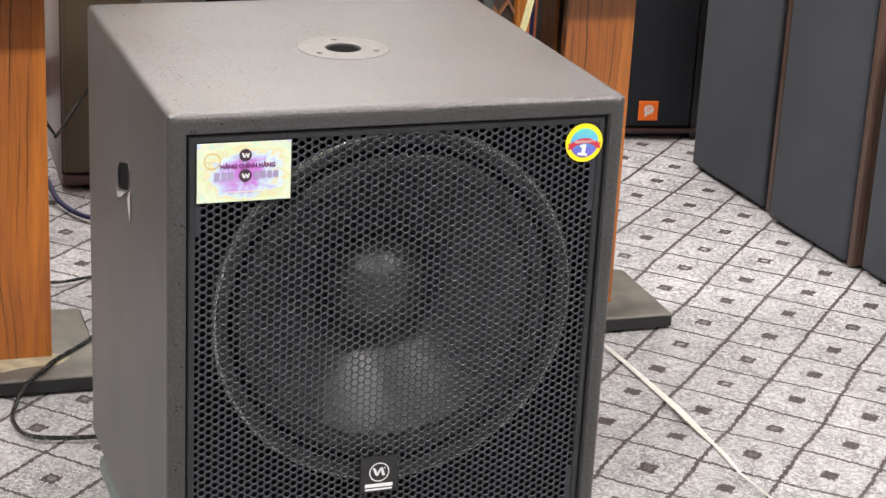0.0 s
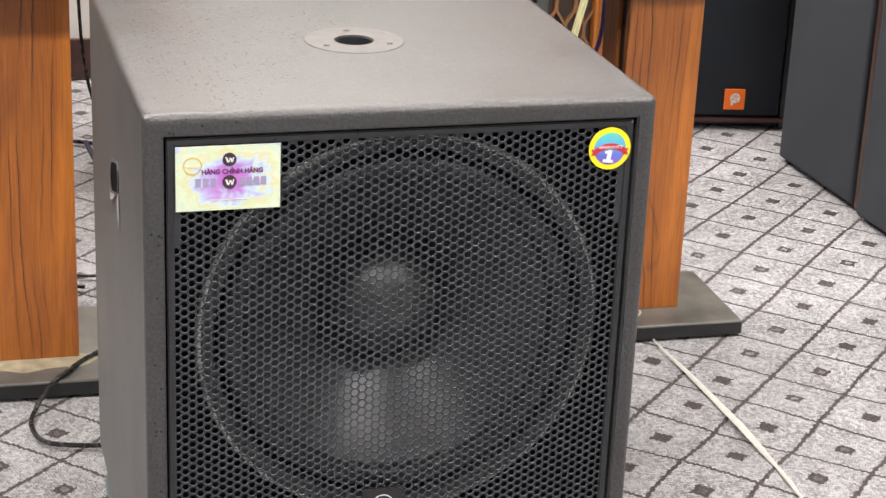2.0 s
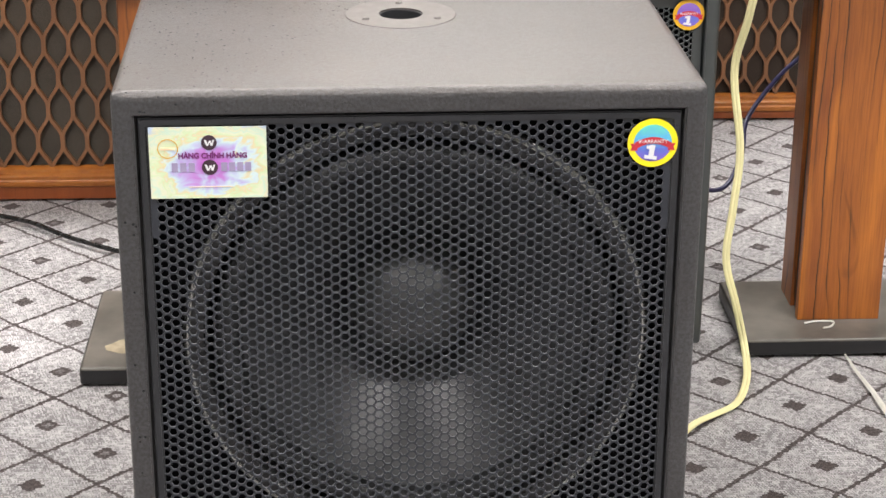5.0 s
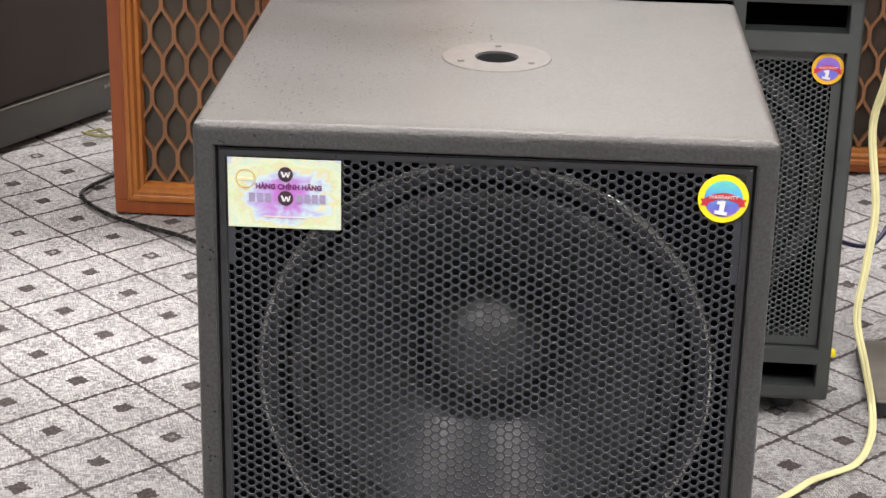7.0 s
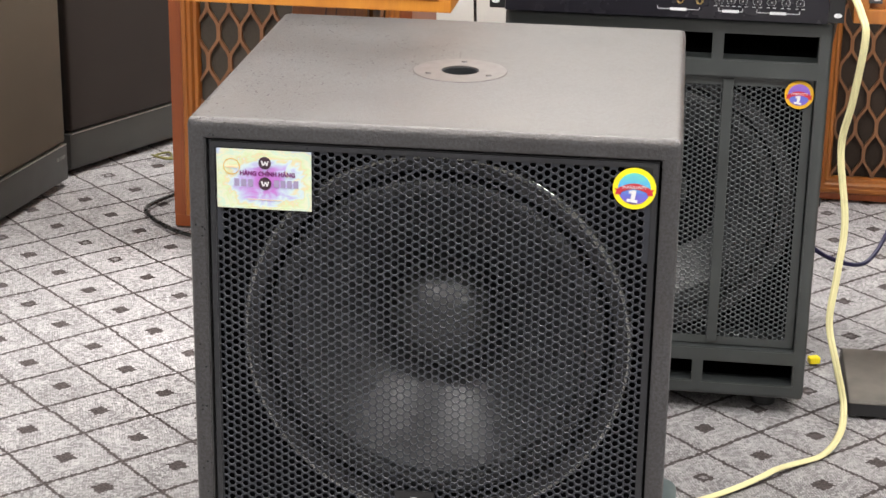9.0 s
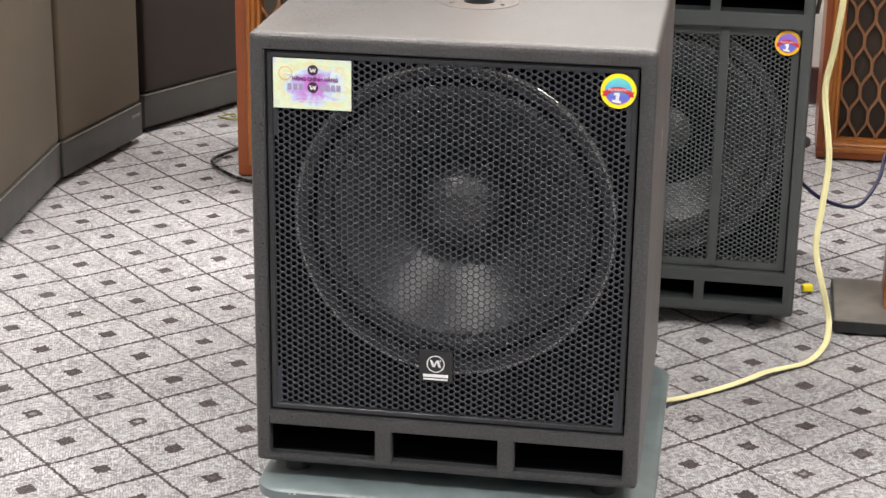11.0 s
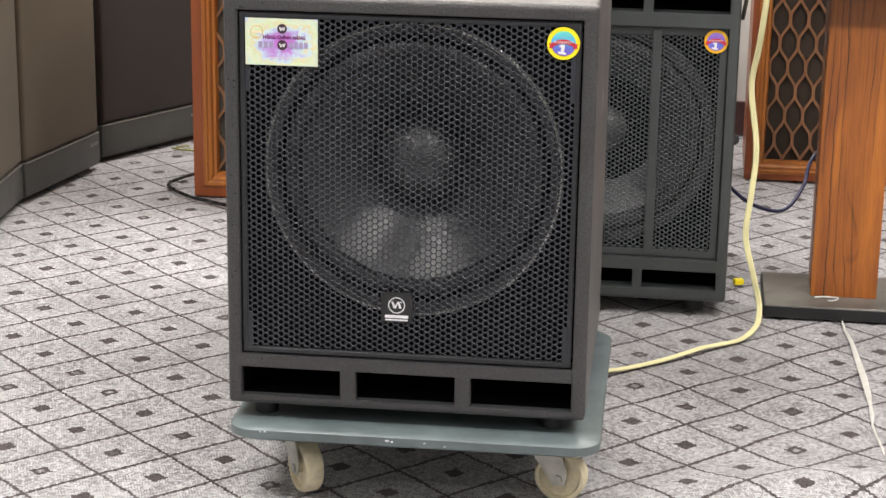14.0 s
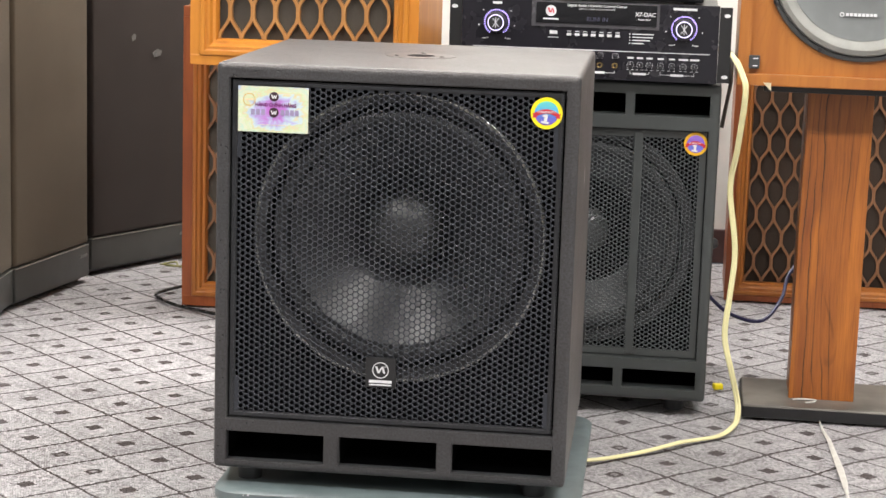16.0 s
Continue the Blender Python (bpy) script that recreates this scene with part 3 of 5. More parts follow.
# ---- the room ----
def room():
    t = 0.12
    x0, x1, y0, y1, z = ROOM_X0, ROOM_X1, ROOM_Y0, ROOM_Y1, ROOM_Z
    bm = bmesh.new()
    nx, ny = 220, 320
    grid = [[bm.verts.new((x0 + (x1 - x0) * i / nx, y0 + (y1 - y0) * j / ny, 0)) for i in range(nx + 1)] for j in range(ny + 1)]
    for j in range(ny):
        for i in range(nx):
            bm.faces.new((grid[j][i], grid[j][i + 1], grid[j + 1][i + 1], grid[j + 1][i]))
    for v in bm.verts:
        # loose carpet: low ripples and one higher fold in front of the right-hand stand
        w = math.exp(-(((v.co.x - 0.62) / 0.28) ** 2 + ((v.co.y - 0.55) / 0.20) ** 2))
        v.co.z = -0.004 + 0.0035 * w * math.sin(v.co.x * 9 + v.co.y * 30)
        v.co.z += 0.020 * math.exp(-(((v.co.x - 0.58) / 0.28) ** 2 + ((v.co.y - 0.18 + 0.3 * (0.6 - v.co.x)) / 0.062) ** 2))
    solo("floor", bm, M_CARPET, "light grey speckled carpet with dark rhombic lines and dots", "floor", "structure", "", True)
    solo("subfloor", box(x0, x1, y0, y1, -0.12, -0.02), M_SKIRT, "plain slab under the carpet", "floor", "structure")
    solo("wall_north", box(x0, x1, y1, y1 + t, 0, z), M_WALL, "white painted wall behind the speakers", "wall", "structure")
    solo("wall_south", box(x0, x1, y0 - t, y0, 0, z), M_WALL_GREY, "plain grey painted wall", "wall", "structure")
    solo("wall_west", box(x0 - t, x0, y0, y1, 0, z), M_WALL_GREY, "plain grey painted wall", "wall", "structure")
    solo("wall_east", box(x1, x1 + t, y0, y1, 0, z), M_WALL_GREY, "plain grey painted wall", "wall", "structure")
    solo("ceiling", box(x0, x1, y0, y1, z, z + t), M_CEIL, "plain white ceiling", "ceiling", "structure")
    solo("baseboard", box(x0, x1, y1 - 0.014, y1, 0, 0.085, 0.002), M_SKIRT, "dark brown skirting along the white wall", "baseboard", "structure")


room()


# housing for each lamp spot, added out of view
def ceiling_light(x, y):
    ob = thing("ceiling_light", x, y, ROOM_Z - 0.045, "unseen flat white ceiling light panel", "ceiling light", "ceiling lights")
    bm = frame_ring(bmesh.new(), -0.60, 0.60, -0.20, 0.20, 0.025, 0, 0.045)
    shift(bm, Matrix(((1, 0, 0, 0), (0, 0, 1, 0), (0, 1, 0, 0), (0, 0, 0, 1))))
    part("frame", bm, M_PANELWHITE, ob)
    part("diffuser", box(-0.575, 0.575, -0.175, 0.175, 0.012, 0.03), M_LAMP, ob)
    return ob


for lx, ly, power in LIGHT_SPOTS:
    ceiling_light(lx, ly)


# ---- loudspeaker pieces ----
def driver(parent, x, y, z, cap_r=0.055, lip=None):
    """Fifteen-inch driver behind a grille: frame, surround, cone and dust cap."""
    part_m = Matrix.Translation((x, y, z))
    d = moved(part("driver_frame", lathe([(0.1895, 0.006), (0.1868, -0.0074), (0.1845, -0.0070), (0.1750, -0.0066), (0.1725, -0.003), (0.1715, 0.022)], n=96), M_DRIVER, parent, "dark ring of the driver frame", True), part_m)
    part("gasket_ring", lathe([(0.1925, 0.004)] + [(0.1863 + 0.0062 * math.cos(radians(a)), -0.0020 - 0.0062 * math.sin(radians(a))) for a in range(0, 91, 10)] + [(0.1855, -0.0070)], n=96), lip or M_LIP, d, "thin gasket ring", True)
    roll = [(0.1665, 0.012)] + [(0.1555 + 0.0105 * math.cos(a), -0.008 * math.sin(a)) for a in [math.pi * k / 8 for k in range(9)]] + [(0.1435, 0.004)]
    part("surround", lathe(roll, n=96), M_RUBBER, d, "", True)
    part("cone", lathe([(0.1445, 0.003), (0.140, 0.006), (0.12, 0.0225), (0.09, 0.048), (0.070, 0.0665), (0.058, 0.078), (0.050, 0.086)], n=96), M_CONE, d, "black paper cone", True)
    dome = [(cap_r * 1.02, 0.079)] + [(cap_r * math.cos(a), 0.077 - 0.050 * math.sin(a)) for a in [math.pi / 2 * k / 12 for k in range(12)]] + [(0.0006, 0.027)]
    part("dust_cap", lathe(dome, n=64), M_DOME, d, "domed black dust cap", True)
    return d


def warranty_sticker(x, y, z, rim, picture):
    ob = thing("warranty_sticker", x, y, z, "round yellow warranty sticker with a red ribbon and a white 1", "sticker", "warranty stickers")
    part("disc", lathe([(0.0005, -0.0004), (0.0200, -0.0004), (0.0200, 0.0004)], n=48), rim, ob)
    part("picture", lathe([(0.0004, -0.0008), (0.0152, -0.0008), (0.0152, -0.0003)], n=40), picture, ob, "iridescent picture disc")
    bm = bmesh.new()
    n = 14
    lo, hi = [], []
    for k in range(n + 1):
        u = -1 + 2 * k / n
        xx = 0.0150 * u
        zz = 0.0052 * (1 - u * u) - 0.0030
        lo.append(bm.verts.new((xx, -0.0012, zz - 0.0026)))
        hi.append(bm.verts.new((xx, -0.0012, zz + 0.0030)))
    for k in range(n):
        bm.faces.new((lo[k], lo[k + 1], hi[k + 1], hi[k]))
    for s in (-1, 1):
        a = [bm.verts.new((s * px, -0.0010, pz)) for px, pz in ((0.0125, -0.0005), (0.0182, -0.0002), (0.0165, -0.0028), (0.0178, -0.0060), (0.0120, -0.0060))]
        bm.faces.new(a if s < 0 else a[::-1])
    part("ribbon", bm, M_RED, ob, "red ribbon")
    lettering("WARRANTY", 0.0042, M_PANELWHITE, ob, pose(0, -0.0016, 0.0014), "lettering", 0.0)
    bm = bmesh.new()
    add_box(bm, -0.0050, 0.0050, -0.0020, -0.0012, -0.0130, -0.0104)
    add_box(bm, -0.0018, 0.0022, -0.0020, -0.0012, -0.0104, -0.0014)
    add_box(bm, -0.0044, -0.0018, -0.0020, -0.0012, -0.0048, -0.0024)
    shift(bm, pose(0, 0, 0, 0, 8, 0))
    part("numeral", bm, M_PANELWHITE, ob, "white numeral one")
    return ob


def badge(x, y, z):
    ob = thing("grille_badge", x, y, z, "small square black maker's badge on the grille", "badge", "grille badges")
    part("plate", box(-0.020, 0.020, -0.0015, 0.003, -0.020, 0.020, 0.0008), M_BLACK, ob)
    bm = bmesh.new()
    add_box(bm, -0.0150, 0.0150, -0.0021, -0.0015, -0.0135, -0.0098)
    add_box(bm, -0.0145, 0.0145, -0.0021, -0.0015, -0.0170, -0.0152)
    part("print_bar", bm, M_PANELWHITE, ob, "plain pale bars of print")
    part("emblem_ring", shift(lathe([(0.0108, -0.0021), (0.0096, -0.0021)], n=36), Matrix.Translation((0, 0, 0.0035))), M_PANELWHITE, ob)
    bm = bmesh.new()
    for (xa, za), (xb, zb), w in (((-0.0058, 0.0085), (-0.0022, -0.0005), 0.0030), ((-0.0022, -0.0005), (0.0010, 0.0070), 0.0022), ((0.0022, 0.0085), (0.0050, -0.0005), 0.0030), ((0.0058, 0.0072), (0.0058, 0.0088), 0.0016)):
        bm.faces.new([bm.verts.new((px, -0.0021, pz)) for px, pz in ((xa - w / 2, za), (xb - w / 2, zb), (xb + w / 2, zb), (xa + w / 2, za))])
    part("emblem_strokes", bm, M_PANELWHITE, ob)
    return ob


def pierce_top(bm, h, cx, cy, r):
    """Cuts a round hole into the flat top at height h."""
    lid = [f for f in bm.faces if all(abs(v.co.z - h) < 1e-6 for v in f.verts)][0]
    mx, my = (sum(v.co[i] for v in lid.verts) / 4 for i in (0, 1))
    corner = {(v.co.x > mx, v.co.y > my): v for v in lid.verts}
    bmesh.ops.delete(bm, geom=[lid], context="FACES_ONLY")
    n = 48
    ring = [bm.verts.new((cx + r * math.cos(2 * math.pi * k / n), cy + r * math.sin(2 * math.pi * k / n), h)) for k in range(n)]
    a, b = n // 8, n // 8 + n // 2
    fl, fr, bl, br = corner[False, False], corner[True, False], corner[False, True], corner[True, True]
    bm.faces.new([fl, fr, br] + [ring[k % n] for k in range(a + n, b - 1, -1)])
    bm.faces.new([br, bl, fl] + [ring[k] for k in range(b, a - 1, -1)])


def cabinet_shell(ob, hw, h, dep, bev, paint, openings, socket=None):
    """Rounded outer shell in one piece and its front panel with rectangular openings (x0, x1, z0, z1, depth)."""
    bm = box(-hw, hw, 0, dep, 0, h, bev, 4)
    flat = [f for f in bm.faces if all(abs(v.co.y) < 1e-6 for v in f.verts)]
    bmesh.ops.delete(bm, geom=flat, context="FACES_ONLY")
    if socket:
        pierce_top(bm, h, *socket)
    part("cabinet_body", bm, paint, ob, "", True)
    x_cuts = sorted({-hw + bev, hw - bev} | {v for o in openings for v in o[:2]})
    z_cuts = sorted({bev, h - bev} | {v for o in openings for v in o[2:4]})
    bm, known = bmesh.new(), {}

    def vert(x, y, z):
        key = (round(x, 6), round(y, 6), round(z, 6))
        if key not in known:
            known[key] = bm.verts.new(key)
        return known[key]

    for xa, xb in zip(x_cuts, x_cuts[1:]):
        for za, zb in zip(z_cuts, z_cuts[1:]):
            mx, mz = (xa + xb) / 2, (za + zb) / 2
            if any(o[0] < mx < o[1] and o[2] < mz < o[3] for o in openings):
                continue
            bm.faces.new((vert(xa, 0, za), vert(xb, 0, za), vert(xb, 0, zb), vert(xa, 0, zb)))
    for x0, x1, z0, z1, d in openings:
        xs = [x for x in x_cuts if x0 <= x <= x1]
        zs = [z for z in z_cuts if z0 <= z <= z1]
        for z in (z0, z1):
            for xa, xb in zip(xs, xs[1:]):
                bm.faces.new((vert(xa, 0, z), vert(xb, 0, z), vert(xb, d, z), vert(xa, d, z)))
        for x in (x0, x1):
            for za, zb in zip(zs, zs[1:]):
                bm.faces.new((vert(x, 0, za), vert(x, 0, zb), vert(x, d, zb), vert(x, d, za)))
    bmesh.ops.recalc_face_normals(bm, faces=bm.faces[:])
    edges = [e for e in bm.edges if len(e.link_faces) == 2 and e.calc_face_angle() > 1 and all(abs(v.co.y) < 1e-6 for v in e.verts)]
    bmesh.ops.bevel(bm, geom=edges, offset=0.0016, segments=2, affect="EDGES")
    part("front_panel", bm, paint, ob, "", True)
    for x0, x1, z0, z1, d in openings:
        if z1 - z0 < 0.1:
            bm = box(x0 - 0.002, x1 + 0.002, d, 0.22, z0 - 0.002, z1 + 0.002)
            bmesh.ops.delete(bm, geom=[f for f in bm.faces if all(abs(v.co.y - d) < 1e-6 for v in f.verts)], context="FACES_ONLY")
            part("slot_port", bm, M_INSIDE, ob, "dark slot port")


# ---- the subwoofer on its dolly ----
SUB_HW, SUB_H, SUB_D = 0.2325, 0.535, 0.462
SUB_Z = 0.1305
SUB_POSE = pose(0.0004, -0.0005, SUB_Z, 0, 0, 1.07)


def on_sub(ob, x, y, z):
    """Sets a thing on the subwoofer, at a place given from the middle of its front's foot."""
    ob.matrix_world = SUB_POSE @ Matrix.Translation((x, y, z))
    return ob



def subwoofer():
    ob = thing("subwoofer", 0.0, 0.0, SUB_Z, "black textured subwoofer cabinet with perforated steel grille on a dolly", "subwoofer")
    ob.matrix_world = SUB_POSE
    hw, h, dep = SUB_HW, SUB_H, SUB_D
    gx, g0, g1 = 0.2145, 0.0685, 0.5155
    ports = [(-0.2143, -0.0852, 0.0125, 0.0505, 0.012), (-0.0646, 0.0641, 0.0125, 0.0505, 0.012), (0.0844, 0.2140, 0.0125, 0.0505, 0.012)]
    cabinet_shell(ob, hw, h, dep, 0.0085, M_PAINT, [(-gx, gx, g0, g1, 0.034)] + ports, (0.0013, 0.2235, 0.0205))
    # baffle with a round opening
    bm = bmesh.new()
    n, cx, cz, r, y = 96, 0.005, 0.3155, 0.178, 0.030
    ring, edge = [], []
    for k in range(n):
        a = 2 * math.pi * k / n
        c, s = math.cos(a), math.sin(a)
        ring.append(bm.verts.new((cx + r * c, y, cz + r * s)))
        f = min((gx - cx if c > 0 else gx + cx) / max(abs(c), 1e-6), (g1 - cz if s > 0 else cz - g0) / max(abs(s), 1e-6))
        edge.append(bm.verts.new((cx + f * c, y, cz + f * s)))
    for k in range(n):
        j = (k + 1) % n
        bm.faces.new((ring[k], ring[j], edge[j], edge[k]))
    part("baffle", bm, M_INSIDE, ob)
    driver(ob, cx, 0.026, cz)

    def solid(x, z):
        return abs(x) > 0.2035 and (z > 0.415 or z < 0.12)

    g = part("grille", hex_sheet(-0.2065, 0.2065, 0.0785, 0.5060, 0.00785, 0.00338, 0.0014, solid), M_GRILLE, ob, "black hexagonal perforated steel grille")
    g.location = (0, 0.0048, 0)
    g.data.materials.append(M_EDGE)
    bm = frame_ring(bmesh.new(), -gx + 0.0025, gx - 0.0025, g0 + 0.0025, g1 - 0.0025, 0.0066, 0.0030, 0.0075)
    bmesh.ops.bevel(bm, geom=[e for e in bm.edges if all(abs(v.co.y - 0.0030) < 1e-6 for v in e.verts)], offset=0.0012, segments=3, affect="EDGES")
    part("grille_rim", bm, M_RIM, ob, "folded black rim of the grille", True)
    # speaker-stand flange in the top
    fl = moved(part("pole_flange", lathe([(0.0195, -0.03), (0.0195, 0.0006), (0.0484, 0.0007), (0.049, 0.0)], "Z", 56), M_FLANGE, ob, "flat grey pole socket flange", True), Matrix.Translation((0.0013, 0.2235, h)))
    part("socket", lathe([(0.0005, -0.034), (0.0182, -0.034), (0.0187, -0.0012), (0.0196, -0.0008)], "Z", 40), M_RUBBER, fl, "dark socket tube", True)
    for a in (90, 210, 330):
        sc = part("screw", lathe([(0.0003, 0.0022), (0.0024, 0.0021), (0.0034, 0.0006)], "Z", 14), M_FLANGE, fl)
        sc.location = (0.036 * math.cos(radians(a)), 0.036 * math.sin(radians(a)), 0)
    # carrying grip on one side, its recess's shade painted near-black; rubbed paint on both
    hy, hz, flat_y, hr, lean = 0.229, 0.404, 0.019, 0.018, 0.28
    bm = bmesh.new()
    n = 32
    loops = []
    for ex, out in ((0.0, 0.0), (0.0, 0.0010), (-0.0015, 0.0012), (-0.003, 0.0006), (-0.015, 0.0006)):
        loop = []
        for k in range(n):
            co, si = math.cos(2 * math.pi * k / n), math.sin(2 * math.pi * k / n)
            y = (flat_y if co > 0 else -flat_y) * (1 if ex > -0.01 else 0.4) + (hr + ex) * co
            loop.append(bm.verts.new((-(hw + out), hy + y, hz - lean * y + (hr + ex) * si)))
        loops.append(loop)
    for p, q in zip(loops, loops[1:]):
        for k in range(n):
            bm.faces.new((p[k], p[(k + 1) % n], q[(k + 1) % n], q[k])).material_index = 0 if q is not loops[-1] else 1
    bm.faces.new(loops[-1]).material_index = 1
    bmesh.ops.recalc_face_normals(bm, faces=bm.faces[:])
    hd = part("side_handle", bm, M_PAINT, ob, "oval side handle, its recess painted as a flat near-black face", True)
    hd.data.materials.append(M_INSIDE)
    for s in (-1, 1):
        bm = bmesh.new()
        wear = [(-0.040, -0.002), (-0.026, -0.016), (-0.030, -0.028), (-0.037, -0.040), (-0.042, -0.024)]
        bm.faces.new([bm.verts.new((s * (hw + 0.0014), hy + a, hz + b)) for a, b in wear])
        part("worn_patch", bm, M_WORN, ob, "paint rubbed off below the handle")
    bm = bmesh.new()
    bm.faces.new([bm.verts.new((-(hw + 0.0014), hy + a, hz + b)) for a, b in ((0.039, -0.022), (0.030, -0.026), (0.010, -0.020), (-0.012, -0.014), (0.012, -0.027), (0.034, -0.034))])
    part("worn_patch", bm, M_WORN, ob, "paint rubbed off below the handle")
    for x in (-0.19, 0.19):
        for y in (0.04, dep - 0.04):
            ft = part("foot", lathe([(0.016, -0.0215), (0.018, 0.0)], "Z", 20, True), M_RUBBER, ob, "", True)
            ft.location = (x, y, 0.0)
    return ob


subwoofer()


def authenticity_card():
    ob = thing("authenticity_card", 0, 0, 0, "iridescent paper sticker stuck on the grille corner", "sticker")
    on_sub(ob, -0.1589, 0.0024, 0.4766)
    part("card", box(-0.0455, 0.0455, -0.0006, 0.0006, -0.0292, 0.0292), M_HOLO, ob)
    lettering("H\u00c0NG CH\u00cdNH H\u00c3NG", 0.0060, M_MAGENTA, ob, pose(0.0035, -0.001, 0.0058), "lettering", 0.0002, 0.93)
    for x0, n, gap in ((-0.0285, 3, 0.0066), (0.0098, 4, 0.0062)):
        for k in range(n):
            part("print_bar", box(x0 + k * gap, x0 + k * gap + 0.0046, -0.0012, -0.0006, -0.0070, 0.0002), M_FAINT, ob)
    for zz, r in ((0.0167, 0.0060), (-0.0036, 0.0062)):
        part("emblem_disc", shift(lathe([(0.0003, -0.0014), (r, -0.0014), (r, -0.0006)], n=32), Matrix.Translation((0.001, 0, zz))), M_INK, ob)
        bm = bmesh.new()
        for pts in (((-0.8, 0.5), (-0.45, 0.5), (-0.1, -0.5), (-0.45, -0.5)), ((-0.25, -0.4), (-0.05, -0.4), (0.25, 0.3), (0.0, 0.4)), ((0.1, 0.4), (0.35, 0.3), (0.6, -0.5), (0.25, -0.5)), ((0.4, -0.4), (0.6, -0.4), (0.85, 0.5), (0.6, 0.5))):
            bm.faces.new([bm.verts.new((0.001 + px * r * 0.8, -0.0018, zz + pz * r * 0.8)) for px, pz in pts])
        part("emblem_strokes", bm, M_PANELWHITE, ob)
    part("seal_bar", box(-0.0365, -0.0255, -0.0012, -0.0006, 0.0108, 0.0128), M_PEACH, ob, "pale orange bar across the seal")
    part("seal_ring", shift(lathe([(0.0080, -0.0012), (0.0073, -0.0012)], n=32), Matrix.Translation((-0.031, 0, 0.012))), M_YELLOW2, ob, "orange outline of the seal")
    part("small_print", box(-0.016, 0.018, -0.0011, -0.0006, -0.0200, -0.0195), M_PEACH, ob, "line of tiny orange print")


authenticity_card()
on_sub(warranty_sticker(0, 0, 0, M_YELLOW, M_RAINBOW), 0.1899, 0.0022, 0.4870)
on_sub(badge(0, 0, 0), -0.0120, 0.0035, 0.1400)


def dolly():
    ob = thing("dolly", 0.0080, 0.2135, 0.0, "grey-green moving dolly with chipped edges on four cream casters", "dolly", "", 1.2)
    hx, hy, r = 0.2415, 0.244, 0.035
    bm = bmesh.new()
    pts = []
    for sx, sy, a0 in ((1, 1, 0), (-1, 1, 90), (-1, -1, 180), (1, -1, 270)):
        for k in range(7):
            a = radians(a0 + 15 * k)
            pts.append((sx * (hx - r) + r * math.cos(a), sy * (hy - r) + r * math.sin(a)))
    rings = []
    for inset, z in ((0.004, 0.0915), (0.0, 0.0945), (0.0, 0.1055), (0.0040, 0.1090)):
        rings.append([bm.verts.new((x - math.copysign(inset, x), y - math.copysign(inset, y), z)) for x, y in pts])
    for p, q in zip(rings, rings[1:]):
        for k in range(len(p)):
            bm.faces.new((p[k], p[(k + 1) % len(p)], q[(k + 1) % len(p)], q[k]))
    bm.faces.new(rings[0][::-1]), bm.faces.new(rings[-1])
    part("platform", bm, M_DOLLY, ob, "grey-green platform board", True)
    rnd = random.Random(4)
    bm = bmesh.new()
    for x, z, w in ((-0.030, 0.1015, 0.007), (-0.024, 0.1005, 0.005), (0.018, 0.1010, 0.003), (0.044, 0.0980, 0.004), (-0.19, 0.1045, 0.004), (-0.196, 0.1042, 0.003)):
        n = 7
        bm.faces.new([bm.verts.new((x + w * 0.5 * math.cos(2 * math.pi * k / n) * rnd.uniform(0.6, 1.1), -hy - 0.0006, z + w * 0.3 * math.sin(2 * math.pi * k / n) * rnd.uniform(0.6, 1.1))) for k in range(n)])
    tagged(part("paint_chips", bm, M_PANELWHITE, ob, "small white paint chips"), kind="stuff")
    for x, y, turn in ((-0.162, -0.160, -57), (0.166, -0.155, -12), (-0.165, 0.165, 100), (0.175, 0.165, 30)):
        caster(ob, x, y, turn)
    return ob


def caster(ob, x, y, turn):
    c = moved(part("caster", box(-0.026, 0.026, -0.022, 0.022, 0.0885, 0.0916, 0.001), M_STEEL, ob, "swivel caster plate"), pose(x, y, 0, 0, 0, turn))
    part("swivel", lathe([(0.018, 0.079), (0.020, 0.083), (0.018, 0.0885)], "Z", 24, True), M_STEEL, c, "", True)
    bm = bmesh.new()
    for s in (-1, 1):
        a = [(-0.021, 0.080), (0.024, 0.080), (0.037, 0.044), (0.034, 0.027), (0.018, 0.025)]
        f = [[bm.verts.new((px, s * yy, pz)) for px, pz in a] for yy in (0.0145, 0.0165)]
        bm.faces.new(f[0]), bm.faces.new(f[1][::-1])
        for k in range(5):
            bm.faces.new((f[0][k], f[1][k], f[1][(k + 1) % 5], f[0][(k + 1) % 5]))
    add_box(bm, -0.021, 0.024, -0.0165, 0.0165, 0.078, 0.081)
    bmesh.ops.recalc_face_normals(bm, faces=bm.faces[:])
    part("fork", bm, M_STEEL_WHITE, c)
    w = part("wheel", lathe([(0.008, -0.012), (0.008, -0.007), (0.026, -0.007), (0.028, -0.0125), (0.032, -0.0125), (0.0345, -0.009), (0.035, 0.0), (0.0345, 0.009), (0.032, 0.0125), (0.028, 0.0125), (0.026, 0.007), (0.008, 0.007), (0.008, 0.012)], "Y", 40), M_NYLON, c, "yellowed cream nylon wheel", True)
    w.location = (0.025, 0, 0.0352)
    ax = part("axle_bolt", lathe([(0.0005, -0.0195), (0.005, -0.0195), (0.0055, -0.0165), (0.003, -0.016), (0.003, 0.016), (0.0055, 0.0165), (0.005, 0.0195), (0.0005, 0.0195)], "Y", 12), M_STEEL, c)
    ax.location = (0.025, 0, 0.0352)


dolly()


